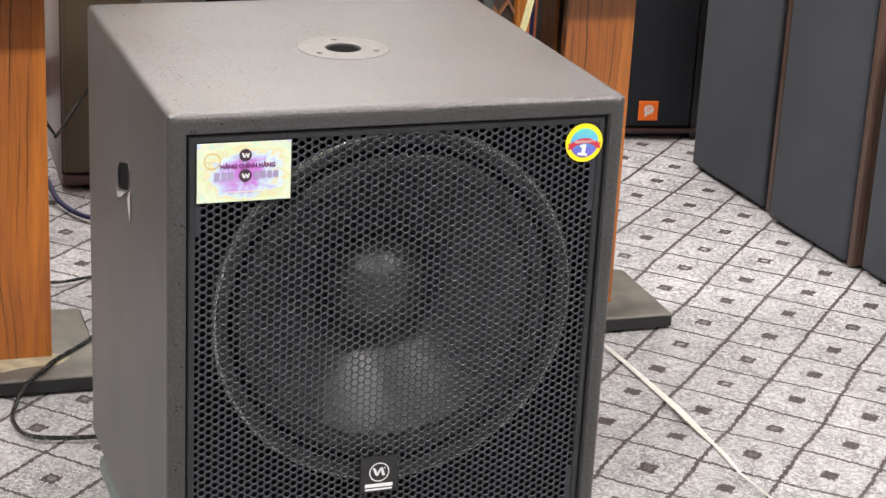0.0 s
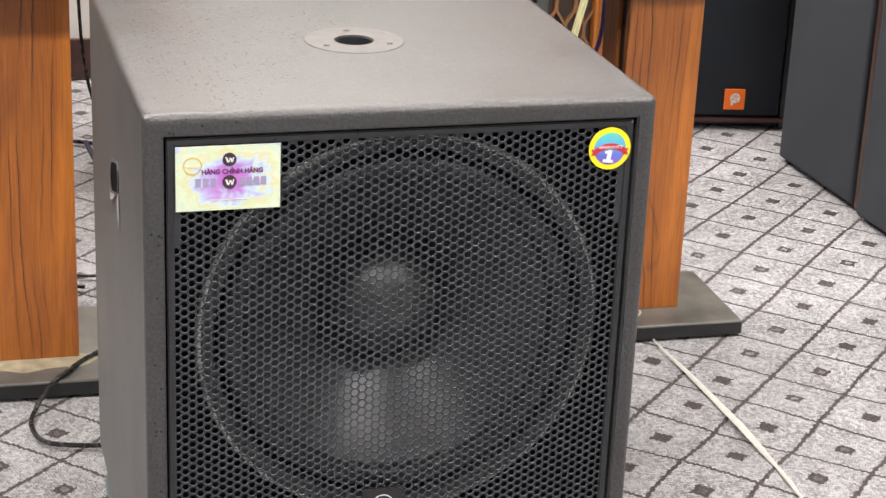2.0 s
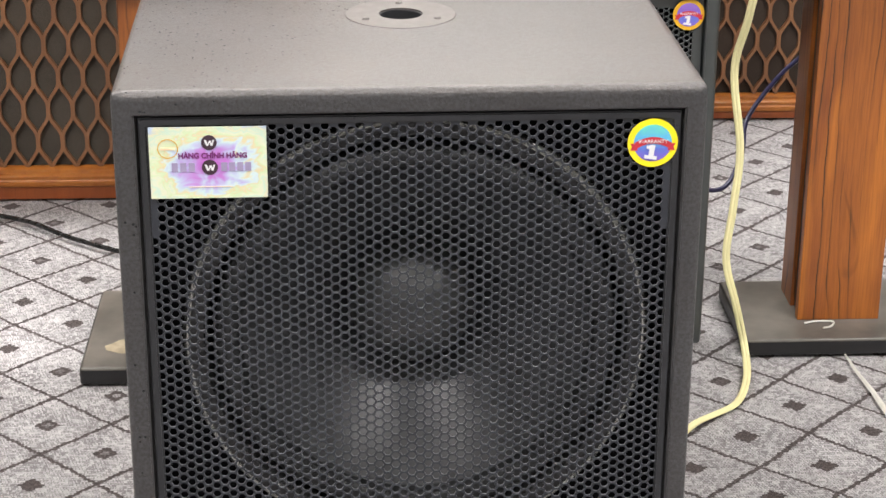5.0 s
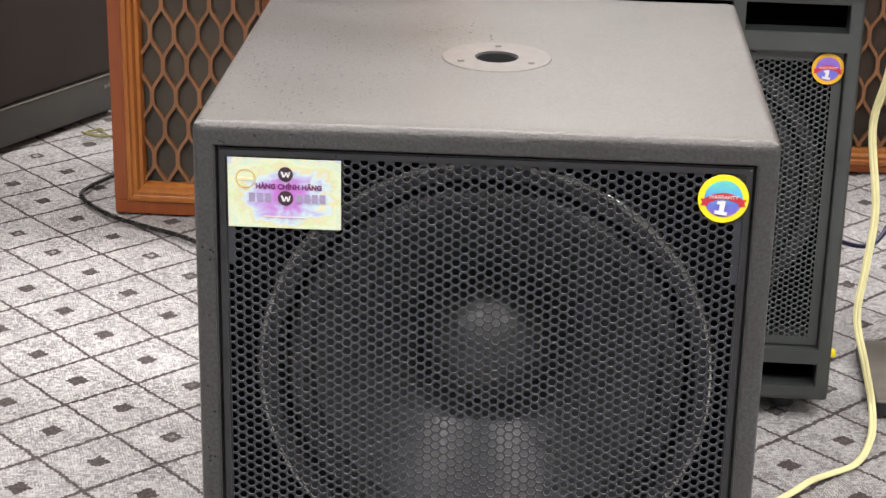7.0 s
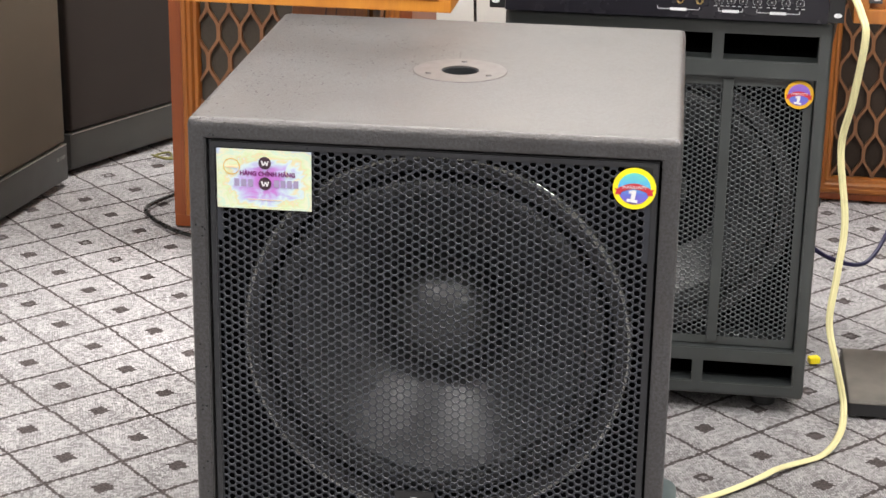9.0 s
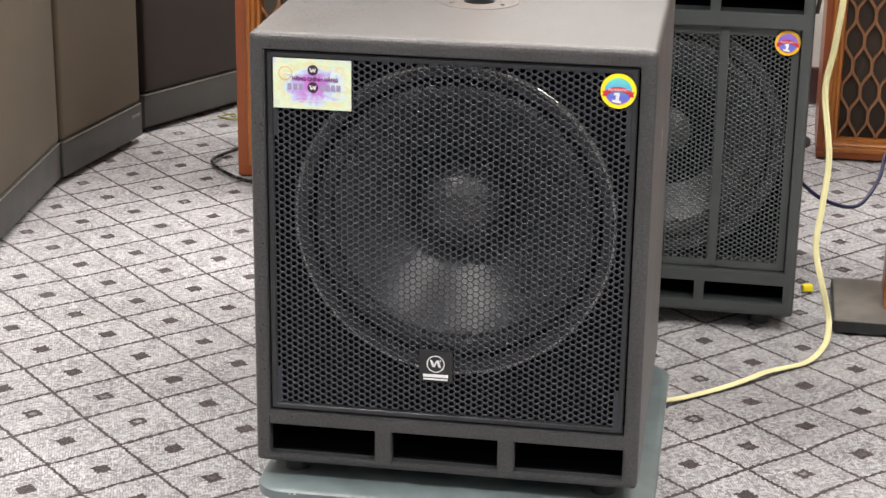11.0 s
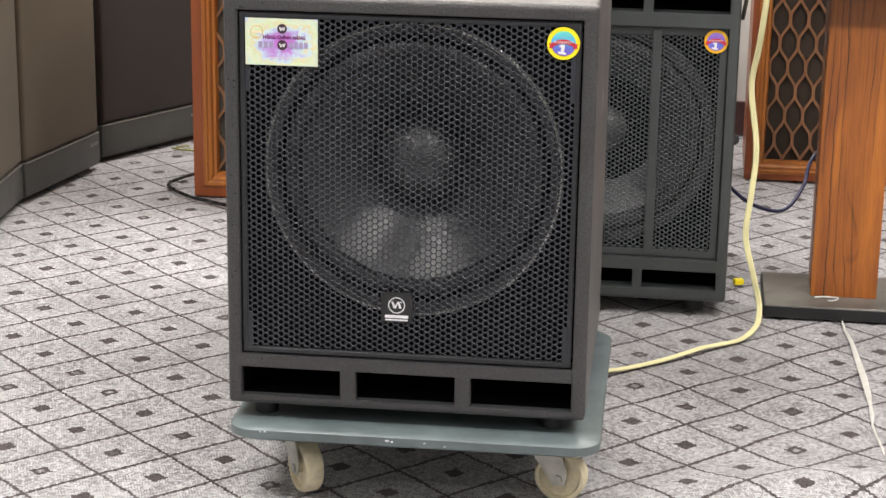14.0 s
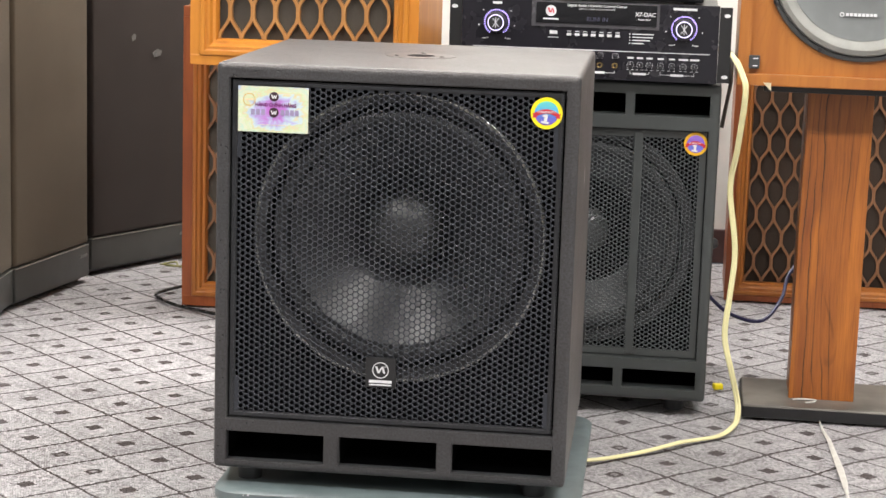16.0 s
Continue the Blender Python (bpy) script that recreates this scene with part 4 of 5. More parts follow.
# ---- the second subwoofer behind ----
def bass_cabinet():
    ob = thing("bass_cabinet", 0.194, 0.905, 0.026, "black bass speaker cabinet with two-bar grille and slot ports", "subwoofer")
    hw, h, dep = 0.224, 0.558, 0.44
    t = 0.018
    gx = hw - t
    ports = [(a, b, z0, z1, 0.034) for z0, z1 in ((0.021, 0.053), (0.501, 0.537)) for a, b in ((-gx, -0.084), (-0.062, 0.062), (0.078, gx))]
    cabinet_shell(ob, hw, h, dep, 0.009, M_PAINT2, [(-gx, gx, 0.074, 0.476, 0.08)] + ports)
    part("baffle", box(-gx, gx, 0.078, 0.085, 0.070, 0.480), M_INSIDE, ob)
    driver(ob, 0, 0.032, 0.284, 0.050, M_DRIVER)
    kb = part("side_knob", lathe([(0.0004, 0.011), (0.006, 0.010), (0.010, 0.004), (0.011, 0.0)], "X", 18), M_RUBBER, ob, "black knob on the cabinet side", True)
    kb.location = (hw, 0.131, 0.262)
    g = part("grille", hex_sheet(-gx + 0.012, gx - 0.012, 0.086, 0.466, 0.0079, 0.00345, 0.0014), M_GRILLE2, ob, "black perforated steel grille")
    g.location = (0, 0.012, 0)
    g.data.materials.append(M_EDGE_GLINT)
    part("grille_rim", frame_ring(bmesh.new(), -gx + 0.002, gx - 0.002, 0.076, 0.474, 0.012, 0.0117, 0.014), M_PAINT2, ob)
    for a in (-0.086, 0.080):
        part("grille_bar", box(a, a + 0.015, 0.0085, 0.013, 0.080, 0.472, 0.001), M_PAINT2, ob)
    for x in (-0.17, 0.17):
        for y in (0.05, dep - 0.05):
            ft = part("foot", lathe([(0.017, -0.026), (0.020, 0.0)], "Z", 20, True), M_RUBBER, ob, "", True)
            ft.location = (x, y, 0.001)


bass_cabinet()
warranty_sticker(0.379, 0.9125, 0.480, M_YELLOW2, M_VIOLET)
badge(0.184, 0.9130, 0.135)


# ---- the amplifier ----
def small_knob(parent, x, z, r=0.0034):
    k = part("small_knob", lathe([(0.0003, -0.010), (r * 0.8, -0.010), (r, -0.0085), (r, -0.001)], n=16), M_AMP, parent, "", True)
    k.location = (x, 0, z)
    bm = bmesh.new()
    for i in range(11):
        a = radians(225 - 27 * i)
        cx, cz = 1.62 * r * math.cos(a), 1.62 * r * math.sin(a)
        add_box(bm, cx - 0.0005, cx + 0.0005, -0.0014, -0.0006, cz - 0.0005, cz + 0.0005)
    tagged(part("scale_dots", bm, M_PANELWHITE, k), kind="stuff")
    part("pointer", box(-0.0004, 0.0004, -0.0104, -0.0100, 0.0004, r * 0.78), M_PANELWHITE, k, "white pointer line")


def big_knob(parent, x, z):
    k = part("volume_knob", lathe([(0.0004, -0.020), (0.0140, -0.020), (0.0168, -0.017), (0.0180, -0.002)], n=40), M_BLACK, parent, "black volume knob with lit ring", True)
    k.location = (x, 0, z)
    part("knob_ring", lathe([(0.0140, -0.0206), (0.0122, -0.0206)], n=36), M_KNOB_GLOW, k, "bright lit ring")
    bm = bmesh.new()
    for a in (55, 90, 125):
        c, s = math.cos(radians(a)), math.sin(radians(a))
        bm.faces.new([bm.verts.new((c * u - s * v, -0.0207, s * u + c * v)) for u, v in ((-0.009, -0.0006), (0.009, -0.0006), (0.009, 0.0006), (-0.009, 0.0006))])
    part("knob_lines", bm, M_PRINTGREY, k)
    bm = bmesh.new()
    for i in range(33):
        a = radians(235 - 290 * i / 32)
        c, s = math.cos(a), math.sin(a)
        bm.faces.new([bm.verts.new((c * u - s * v, -0.0012, s * u + c * v)) for u, v in ((0.0196, -0.0007), (0.0222, -0.0008), (0.0222, 0.0008), (0.0196, 0.0007))])
    part("led_ring", bm, M_LILAC_LED, k, "ring of lilac indicator lights")
    bm = bmesh.new()
    for i in range(7):
        a = radians(240 - 50 * i)
        cx, cz = 0.031 * math.cos(a), 0.031 * math.sin(a)
        add_box(bm, cx - 0.001, cx + 0.001, -0.0008, 0.0, cz - 0.001, cz + 0.001)
    tagged(part("scale_dots", bm, M_PANELWHITE, k), kind="stuff")


def amplifier():
    ob = thing("amplifier", 0.1895, 0.885, 0.5845, "black rack-mount karaoke amplifier with two lit knobs", "amplifier")
    h = 0.133
    part("chassis", box(-0.215, 0.215, 0.006, 0.36, 0.008, h - 0.003, 0.001), M_BLACK, ob)
    part("front_panel", box(-0.218, 0.218, 0.0, 0.006, 0.002, h, 0.0008), M_AMP, ob)
    for s in (-1, 1):
        e = part("rack_ear", box(-0.0105, 0.0105, 0.0, 0.005, 0.004, h - 0.002, 0.0008), M_BLACK, ob, "black rack ear")
        e.location = (s * 0.2290, 0.0005, 0)
        for z in (0.014, h - 0.016):
            sl = part("slot", lathe([(0.0003, -0.0006), (0.0032, -0.0006), (0.0032, 0.001)], n=16), M_PANELWHITE, e, "pale rack slot")
            sl.matrix_basis = Matrix.Translation((s * 0.002, 0, z)) @ Matrix.Diagonal((1.7, 1, 1, 1))
    face = part("trim_line", box(-0.198, 0.205, -0.0012, 0.0, 0.0504, 0.0517), M_PRINTGREY, ob, "silver trim line")
    part("lower_panel", box(-0.205, 0.212, -0.0008, 0.0, 0.008, 0.0495), M_AMP, ob, "glossy lower control strip")
    part("display", box(-0.099, 0.118, -0.0022, 0.0, 0.0885, 0.1315, 0.0006), M_BEZEL, ob, "grey bezel of the display")
    d = part("display_window", box(-0.091, 0.113, -0.0034, -0.0020, 0.0945, 0.1295), M_GLOSS, ob, "glossy black display window")
    lettering("Digital Audio / Karaoke Control Center", 0.0062, M_PANELWHITE, d, pose(0.012, -0.0040, 0.1258), "lettering", 0.0001)
    lettering("DIGITAL SOUND KARAOKE AMPLIFIER", 0.0036, M_PANELWHITE, d, pose(0.012, -0.0040, 0.1200), "lettering")
    lettering("X7-DAC", 0.0095, M_PANELWHITE, d, pose(0.094, -0.0040, 0.1140), "lettering", 0.0002)
    lettering("Acoustic", 0.0062, M_PANELWHITE, d, pose(0.092, -0.0040, 0.1060), "lettering")
    lettering("RUN! IN", 0.0100, M_DIM, d, pose(0.013, -0.0040, 0.1030), "lettering")
    part("emblem_disc", shift(lathe([(0.0003, -0.0040), (0.0092, -0.0040)], n=32), Matrix.Translation((-0.066, 0, 0.1155))), M_PANELWHITE, d, "white disc with a red sign")
    bm = bmesh.new()
    for pts in (((-0.006, 0.005), (-0.003, 0.005), (0.0, -0.003), (-0.003, -0.003)), ((-0.001, -0.002), (0.001, -0.003), (0.003, 0.003), (0.001, 0.004)), ((0.002, 0.004), (0.004, 0.004), (0.006, -0.003), (0.004, -0.004))):
        bm.faces.new([bm.verts.new((-0.066 + px, -0.0044, 0.1155 + pz)) for px, pz in pts])
    part("emblem_strokes", bm, M_RED, d)
    part("print_bar", box(-0.079, -0.053, -0.0040, -0.0034, 0.1005, 0.1030), M_PANELWHITE, d, "plain pale bar of print")
    big_knob(ob, -0.1580, 0.0925)
    big_knob(ob, 0.1600, 0.0925)
    for x in (-0.158, 0.160):
        part("print_bar", box(x - (0.008 if x < 0 else 0.020), x + (0.008 if x < 0 else 0.020), -0.0008, 0.0, 0.1235, 0.1275), M_PRINTGREY, ob, "pale printed bar")
    part("usb_port", box(-0.067, -0.054, -0.0015, 0.0, 0.0760, 0.0820, 0.0005), M_PRINTGREY, ob, "metal memory-stick port")
    for k in range(7):
        b = part("push_button", box(-0.004, 0.004, -0.0035, 0.0, -0.0022, 0.0022, 0.0006), M_PRINTGREY, ob, "small silver push button")
        b.location = (-0.034 + 0.0137 * k, 0, 0.0765)
        p = part("print_bar", box(-0.0035, 0.0035, -0.0005, 0.0, 0.0045, 0.0058), M_PRINTGREY, b)
    bm = bmesh.new()
    for k, w in enumerate((0.036, 0.035, 0.030, 0.020)):
        add_box(bm, 0.073, 0.073 + w, -0.0006, 0.0, 0.0800 - 0.0052 * k, 0.0817 - 0.0052 * k)
        add_box(bm, 0.068, 0.070, -0.0006, 0.0, 0.0798 - 0.0052 * k, 0.0819 - 0.0052 * k)
    part("feature_list", bm, M_PRINTGREY, ob, "four lines of tiny pale print")
    for x in (-0.002, 0.024):
        small_knob(ob, x + 0.022, 0.0420)
        j = part("jack", lathe([(0.0025, 0.0), (0.0025, -0.0022), (0.0050, -0.0022), (0.0056, 0.0)], n=20), M_BRASS, ob, "gilt metal microphone jack", True)
        j.location = (x + 0.022, 0, 0.0265)
    bm = bmesh.new()
    for x in (0.072, 0.088, 0.104, 0.123, 0.142, 0.161, 0.180):
        small_knob(ob, x, 0.0285)
        w = 0.0052 if x < 0.15 else 0.0080
        add_box(bm, x - w, x + w, -0.0014, -0.0008, 0.0393, 0.0423)
        for dx in (-0.0042, 0.0042):
            add_box(bm, x + dx - 0.0022, x + dx + 0.0022, -0.0012, -0.0008, 0.0205, 0.0213)
    for x0, x1 in ((0.072, 0.104), (0.123, 0.180), (-0.010, 0.046)):
        add_box(bm, x0, x1, -0.0014, -0.0008, 0.0135, 0.0142)
        for x in (x0, x1):
            add_box(bm, x - 0.0004, x + 0.0004, -0.0014, -0.0008, 0.0142, 0.0180)
        m = (x0 + x1) / 2
        add_box(bm, m - 0.011, m + 0.011, -0.0016, -0.0008, 0.0120, 0.0158)
    for x in (-0.158, 0.160):
        for dx in (-0.021, 0.021):
            add_box(bm, x + dx - 0.0035, x + dx + 0.0035, -0.0008, 0.0, 0.0640, 0.0654)
    add_box(bm, -0.070, -0.052, -0.0008, 0.0, 0.0700, 0.0712)
    part("scale_print", bm, M_PRINTGREY, ob, "pale printed scale bars")
    for x in (-0.17, 0.17):
        for y in (0.04, 0.32):
            ft = part("foot", lathe([(0.012, 0.0), (0.013, 0.009)], "Z", 16, True), M_RUBBER, ob)
            ft.location = (x, y, 0)


amplifier()


def top_device():
    ob = thing("media_player", 0.225, 0.905, 0.7145, "low glossy black device lying on the amplifier", "media player")
    part("case", box(-0.165, 0.155, 0.0, 0.22, 0.006, 0.045, 0.004), M_GLOSS, ob)
    for x in (-0.14, 0.13):
        for y in (0.03, 0.19):
            f = part("foot", box(-0.01, 0.01, -0.01, 0.01, 0.0, 0.007), M_RUBBER, ob)
            f.location = (x, y, 0)


top_device()


# ---- wooden speakers with lattice grilles ----
def sway(p):
    """One wavering strand: resting at one side, crossing over, resting at the other; period 1."""
    p, r = p % 1.0, 0.37
    sign = 1.0
    if p >= 0.5:
        p, sign = p - 0.5, -1.0
    if p <= 0.5 - r:
        return sign
    return sign * math.cos(math.pi * (p - 0.5 + r) / r)


def strand(bm, x, z0, z1, amp, wave, w, y0, y1):
    n = int((z1 - z0) / 0.0036)
    prev = None
    for i in range(n + 1):
        z = z0 + (z1 - z0) * i / n
        p = (z - z0) / wave + 0.13
        d = amp * (sway(p + 0.01) - sway(p - 0.01)) / (0.02 * wave)
        k = 0.5 * w * math.sqrt(1 + d * d)
        cx = x + amp * sway(p)
        ring = [bm.verts.new((cx + sx * k * f, y, z)) for y, f in ((y0, 0.94), (y1, 1.0)) for sx in (-1, 1)]
        if prev:
            for a1, b1 in ((0, 1), (1, 3), (3, 2), (2, 0)):
                bm.faces.new((prev[a1], prev[b1], ring[b1], ring[a1]))
        prev = ring


def lattice_grille(ob, x0, x1, z0, z1, y, material, cloth):
    pitch = 0.0199
    bm = bmesh.new()
    for k in range(int((x1 - x0) / pitch + 0.3)):
        strand(bm, x0 + (k + 0.5) * pitch, z0, z1, (0.0092 if k % 2 else -0.0092), 0.109, 0.0056, y + 0.0004 * (k % 2), y + 0.009)
    bmesh.ops.recalc_face_normals(bm, faces=bm.faces[:])
    part("lattice", bm, material, ob, "carved wooden leaf-pattern lattice")
    part("cloth", box(x0 - 0.004, x1 + 0.004, y + 0.0105, y + 0.016, z0 - 0.004, z1 + 0.004), cloth, ob, "dark cloth behind the lattice")


PROFILE = [(0.0, 0.004), (0.0, -0.001), (0.0015, -0.003), (0.0055, -0.0038), (0.0085, -0.0028), (0.0095, 0.0005), (0.0110, 0.0015), (0.0135, 0.0005), (0.0165, 0.0010), (0.0190, 0.0040), (0.0205, 0.0085), (0.0225, 0.0090), (0.0255, 0.0100), (0.0285, 0.0150), (0.0290, 0.0260)]


def moulded_frame(hw, z0, z1, profile):
    """A mitred frame whose section runs inwards by (offset, depth)."""
    bm = bmesh.new()
    rows = [[bm.verts.new((x, y, z)) for x, z in ((-hw + o, z0 + o), (hw - o, z0 + o), (hw - o, z1 - o), (-hw + o, z1 - o))] for o, y in profile]
    for p, q in zip(rows, rows[1:]):
        for k in range(4):
            j = (k + 1) % 4
            bm.faces.new((p[k], p[j], q[j], q[k]))
    bm.edges.ensure_lookup_table()
    for e in bm.edges:
        a, b = e.verts
        e.smooth = not (abs(a.co.x - b.co.x) > 1e-6 and abs(a.co.z - b.co.z) > 1e-6)
    bmesh.ops.recalc_face_normals(bm, faces=bm.faces[:])
    return bm


def lattice_speaker(x, y, z, w, h, d, side, front, label, border=0.020, lattice=None, cloth=None, inner=None):
    ob = thing("lattice_speaker", x, y, z, label, "loudspeaker", "lattice-fronted loudspeakers")
    t = border
    bm = bmesh.new()
    add_box(bm, -w / 2, w / 2, 0, d, 0, t, 0.002)
    add_box(bm, -w / 2, w / 2, 0, d, h - t, h, 0.002)
    add_box(bm, -w / 2, -w / 2 + t, 0.0005, d, t, h - t)
    add_box(bm, w / 2 - t, w / 2, 0.0005, d, t, h - t)
    add_box(bm, -w / 2 + t, w / 2 - t, d - 0.02, d - 0.003, t, h - t)
    part("cabinet_body", bm, side, ob)
    a = border
    part("moulding", moulded_frame(w / 2 - a + 0.001, a - 0.001, h - a + 0.001, PROFILE), front, ob, "stepped wooden frame moulding", True)
    a = inner or a + 0.028
    lattice_grille(ob, -w / 2 + a, w / 2 - a, a, h - a, 0.017, lattice or M_LATTICE, cloth or M_CLOTH_DARK)
    return ob


lattice_speaker(-0.485, 1.572, 0.0, 0.44, 0.645, 0.30, M_TEAK_RED, M_TEAK_MID, "teak speaker cabinet with leaf lattice standing on the carpet", 0.023, None, None, 0.046)
lattice_speaker(0.683, 1.966, 0.0, 0.44, 0.645, 0.30, M_TEAK_RED, M_TEAK_MID, "dull reddish teak speaker cabinet with leaf lattice over shade-darkened cloth near the wall", 0.015, M_LATTICE, M_CLOTH_SHADE)
lattice_speaker(-0.2970, 0.848, 0.5855, 0.398, 0.64, 0.30, M_TEAK_LIGHT, M_TEAK_LIGHT, "light teak lattice speaker raised on a wooden stand", 0.018, M_LATTICE_LIGHT)


def woofer_speaker():
    ob = thing("open_speaker", 0.6445, 0.902, 0.5855, "teak speaker cabinet with bare grey woofer raised on a stand", "loudspeaker")
    w, h, d = 0.405, 0.64, 0.30
    t = 0.02
    bm = bmesh.new()
    add_box(bm, -w / 2, w / 2, 0, d, 0, t, 0.002)
    add_box(bm, -w / 2, w / 2, 0, d, h - t, h, 0.002)
    add_box(bm, -w / 2, -w / 2 + t, 0.0005, d, t, h - t)
    add_box(bm, w / 2 - t, w / 2, 0.0005, d, t, h - t)
    part("cabinet_body", bm, M_TEAK_OPEN, ob)
    part("baffle", box(-w / 2 + t, w / 2 - t, 0.010, 0.03, t, h - t), M_TEAK_OPEN, ob, "teak front board")
    wf = moved(part("woofer", lathe([(0.163, 0.0), (0.162, -0.006), (0.156, -0.007), (0.154, -0.003)], n=80), M_FRAME, ob, "dark grey woofer frame ring", True), Matrix.Translation((0.0, 0.010, 0.209)))
    part("surround", lathe([(0.154, -0.003), (0.151, -0.010), (0.143, -0.0135), (0.134, -0.011), (0.128, -0.003), (0.126, -0.001)], n=80), M_SURROUND, wf, "pale grey woofer surround", True)
    part("cone", lathe([(0.128, -0.0045), (0.118, -0.0022), (0.06, -0.0008), (0.045, -0.005), (0.0005, -0.016)], n=80), M_WOOFER, wf, "matt grey woofer cone", True)
    bm = bmesh.new()
    for k in range(8):
        add_box(bm, -0.0275 + k * 0.0066, -0.0225 + k * 0.0066, -0.0050, -0.0015, -0.0865, -0.0815)
    part("print_bar", bm, M_PANELWHITE, wf, "plain pale bars of print")
    part("print_disc", shift(lathe([(0.0040, -0.0045), (0.0022, -0.0045)], n=16), Matrix.Translation((-0.0340, 0, -0.0840))), M_PANELWHITE, wf)
    for a in (245, 295, 205, 335):
        s = part("screw", lathe([(0.0004, -0.010), (0.004, -0.0095), (0.0048, -0.006)], n=12), M_BLACK, wf)
        s.location = (0.159 * math.cos(radians(a)), 0, 0.159 * math.sin(radians(a)))
    for s in (-1, 1):
        c = part("grille_catch", box(-0.009, 0.009, -0.0025, 0.010, -0.011, 0.011, 0.001), M_FRAME, ob, "dark grey grille catch")
        c.location = (s * 0.175, 0.0, 0.040)
        part("catch_slit", box(-0.002, 0.006, -0.0031, -0.0025, -0.007, -0.0055), M_PRINTGREY, c)
        part("catch_slit", box(-0.002, 0.006, -0.0031, -0.0025, 0.0055, 0.007), M_PRINTGREY, c)


woofer_speaker()


def frame_band(hw, dep, z0, z1):
    """A thin band round the edge of a base board."""
    bm = bmesh.new()
    r, pts = 0.006, []
    for cx, cy, a0 in ((hw - r, dep + 0.0012 - r, 0), (-hw + r, dep + 0.0012 - r, 90), (-hw + r, -0.0012 + r, 180), (hw - r, -0.0012 + r, 270)):
        for k in range(4):
            a = radians(a0 + 30 * k)
            pts.append((cx + r * math.cos(a), cy + r * math.sin(a)))
    lo = [bm.verts.new((x, y, z0)) for x, y in pts]
    hi = [bm.verts.new((x, y, z1)) for x, y in pts]
    for k in range(len(pts)):
        j = (k + 1) % len(pts)
        bm.faces.new((lo[k], lo[j], hi[j], hi[k]))
    return bm


BASE_T, COLUMN_T = 0.024, 0.5745


def speaker_stand(x, y, hw, dep, col_x, col_hw, y0, plate_y, label):
    ob = thing("speaker_stand", x, y, 0.0, label, "speaker stand", "speaker stands")
    part("base", box(-hw, hw, 0, dep, 0.0, BASE_T, 0.004, 3), M_BASE, ob, "scuffed dusty base board", True)
    part("edge_band", frame_band(hw + 0.0012, dep, 0.002, BASE_T - 0.0035), M_BLACK, ob, "black edge band of the base")
    cx = col_x - x
    part("column_face", box(cx - col_hw, cx + col_hw, y0, y0 + 0.016, BASE_T, COLUMN_T, 0.0015), M_TEAK, ob, "figured teak face board")
    for s in (-1, 1):
        xa = cx + s * (col_hw - 0.007)
        part("column_core", box(min(xa, xa - s * 0.016), max(xa, xa - s * 0.016), y0 + 0.016, y0 + 0.050, BASE_T, COLUMN_T), M_BLACK, ob, "black inner core")
        xb = cx + s * (col_hw - 0.001)
        part("column_side", box(min(xb, xb - s * 0.018), max(xb, xb - s * 0.018), y0 + 0.050, y0 + 0.110, BASE_T, COLUMN_T, 0.001), M_TEAK, ob, "teak side board")
    part("top_plate", box(cx - 0.135, cx + 0.135, plate_y, 0.215, COLUMN_T, 0.5850, 0.002), M_BLACK, ob, "black top plate")
    return ob


speaker_stand(0.624, 0.923, 0.139, 0.207, 0.624, 0.0570, 0.064, 0.0, "teak column speaker stand on a scuffed black base board")
speaker_stand(-0.285, 0.866, 0.120, 0.262, -0.285, 0.0545, 0.077, 0.060, "teak column speaker stand with a worn patch on its base")


def worn_base_patch():
    rnd = random.Random(9)
    bm = bmesh.new()
    n = 18
    ring = [bm.verts.new((-0.292 + (0.088 + rnd.uniform(-0.012, 0.012)) * math.cos(2 * math.pi * k / n), 0.934 + (0.034 + rnd.uniform(-0.009, 0.009)) * math.sin(2 * math.pi * k / n), BASE_T + 0.0006)) for k in range(n)]
    bm.faces.new(ring)
    solo("glue_stain", bm, plain("beige_residue", (0.34, 0.29, 0.20), 0.6, 0.0, 0.3, 40), "beige glue residue round the foot of a stand column", "stain")


worn_base_patch()


# ---- cloth-fronted floor speakers along the sides ----
def cloth_speaker(ax, ay, bx, by, h, d, cloth, plinth, label, badge_on=True, plinth_h=0.0, body=None, group="", edge=0.0):
    """A tall speaker whose front runs from a to b, seen from the room with a on the left."""
    w = math.hypot(bx - ax, by - ay)
    turn = math.degrees(math.atan2(by - ay, bx - ax))
    ob = thing("floor_speaker", ax, ay, 0.0, label, "loudspeaker", group, turn)
    part("cabinet_body", box(0, w, 0.022, d, 0.0, h, 0.004), body or M_PLINTH, ob, "", True)
    part("front_cloth", box(0.003, w - 0.003 - edge, 0.0, 0.024, plinth_h + 0.004, h - 0.012, 0.010, 4), cloth, ob, "stretched cloth front", True)
    if edge:
        part("side_edge", box(w - edge, w - 0.001, 0.006, 0.024, 0.0, h, 0.004), body, ob, "plain cabinet edge", True)
    if plinth_h:
        part("plinth", box(0.0, w, 0.0, 0.022, 0.012, plinth_h, 0.003), plinth, ob, "smooth plinth panel", True)
        if plinth_h > 0.05:
            part("trim_strip", box(0.004, w - 0.004, -0.0015, 0.01, plinth_h, plinth_h + 0.0022), M_STEEL, ob, "thin metal trim strip")
        if badge_on:
            part("maker_badge", box(w - 0.046, w - 0.012, -0.002, 0.001, plinth_h - 0.025, plinth_h - 0.0185, 0.001), M_BADGE, ob, "small metal badge")
    return ob


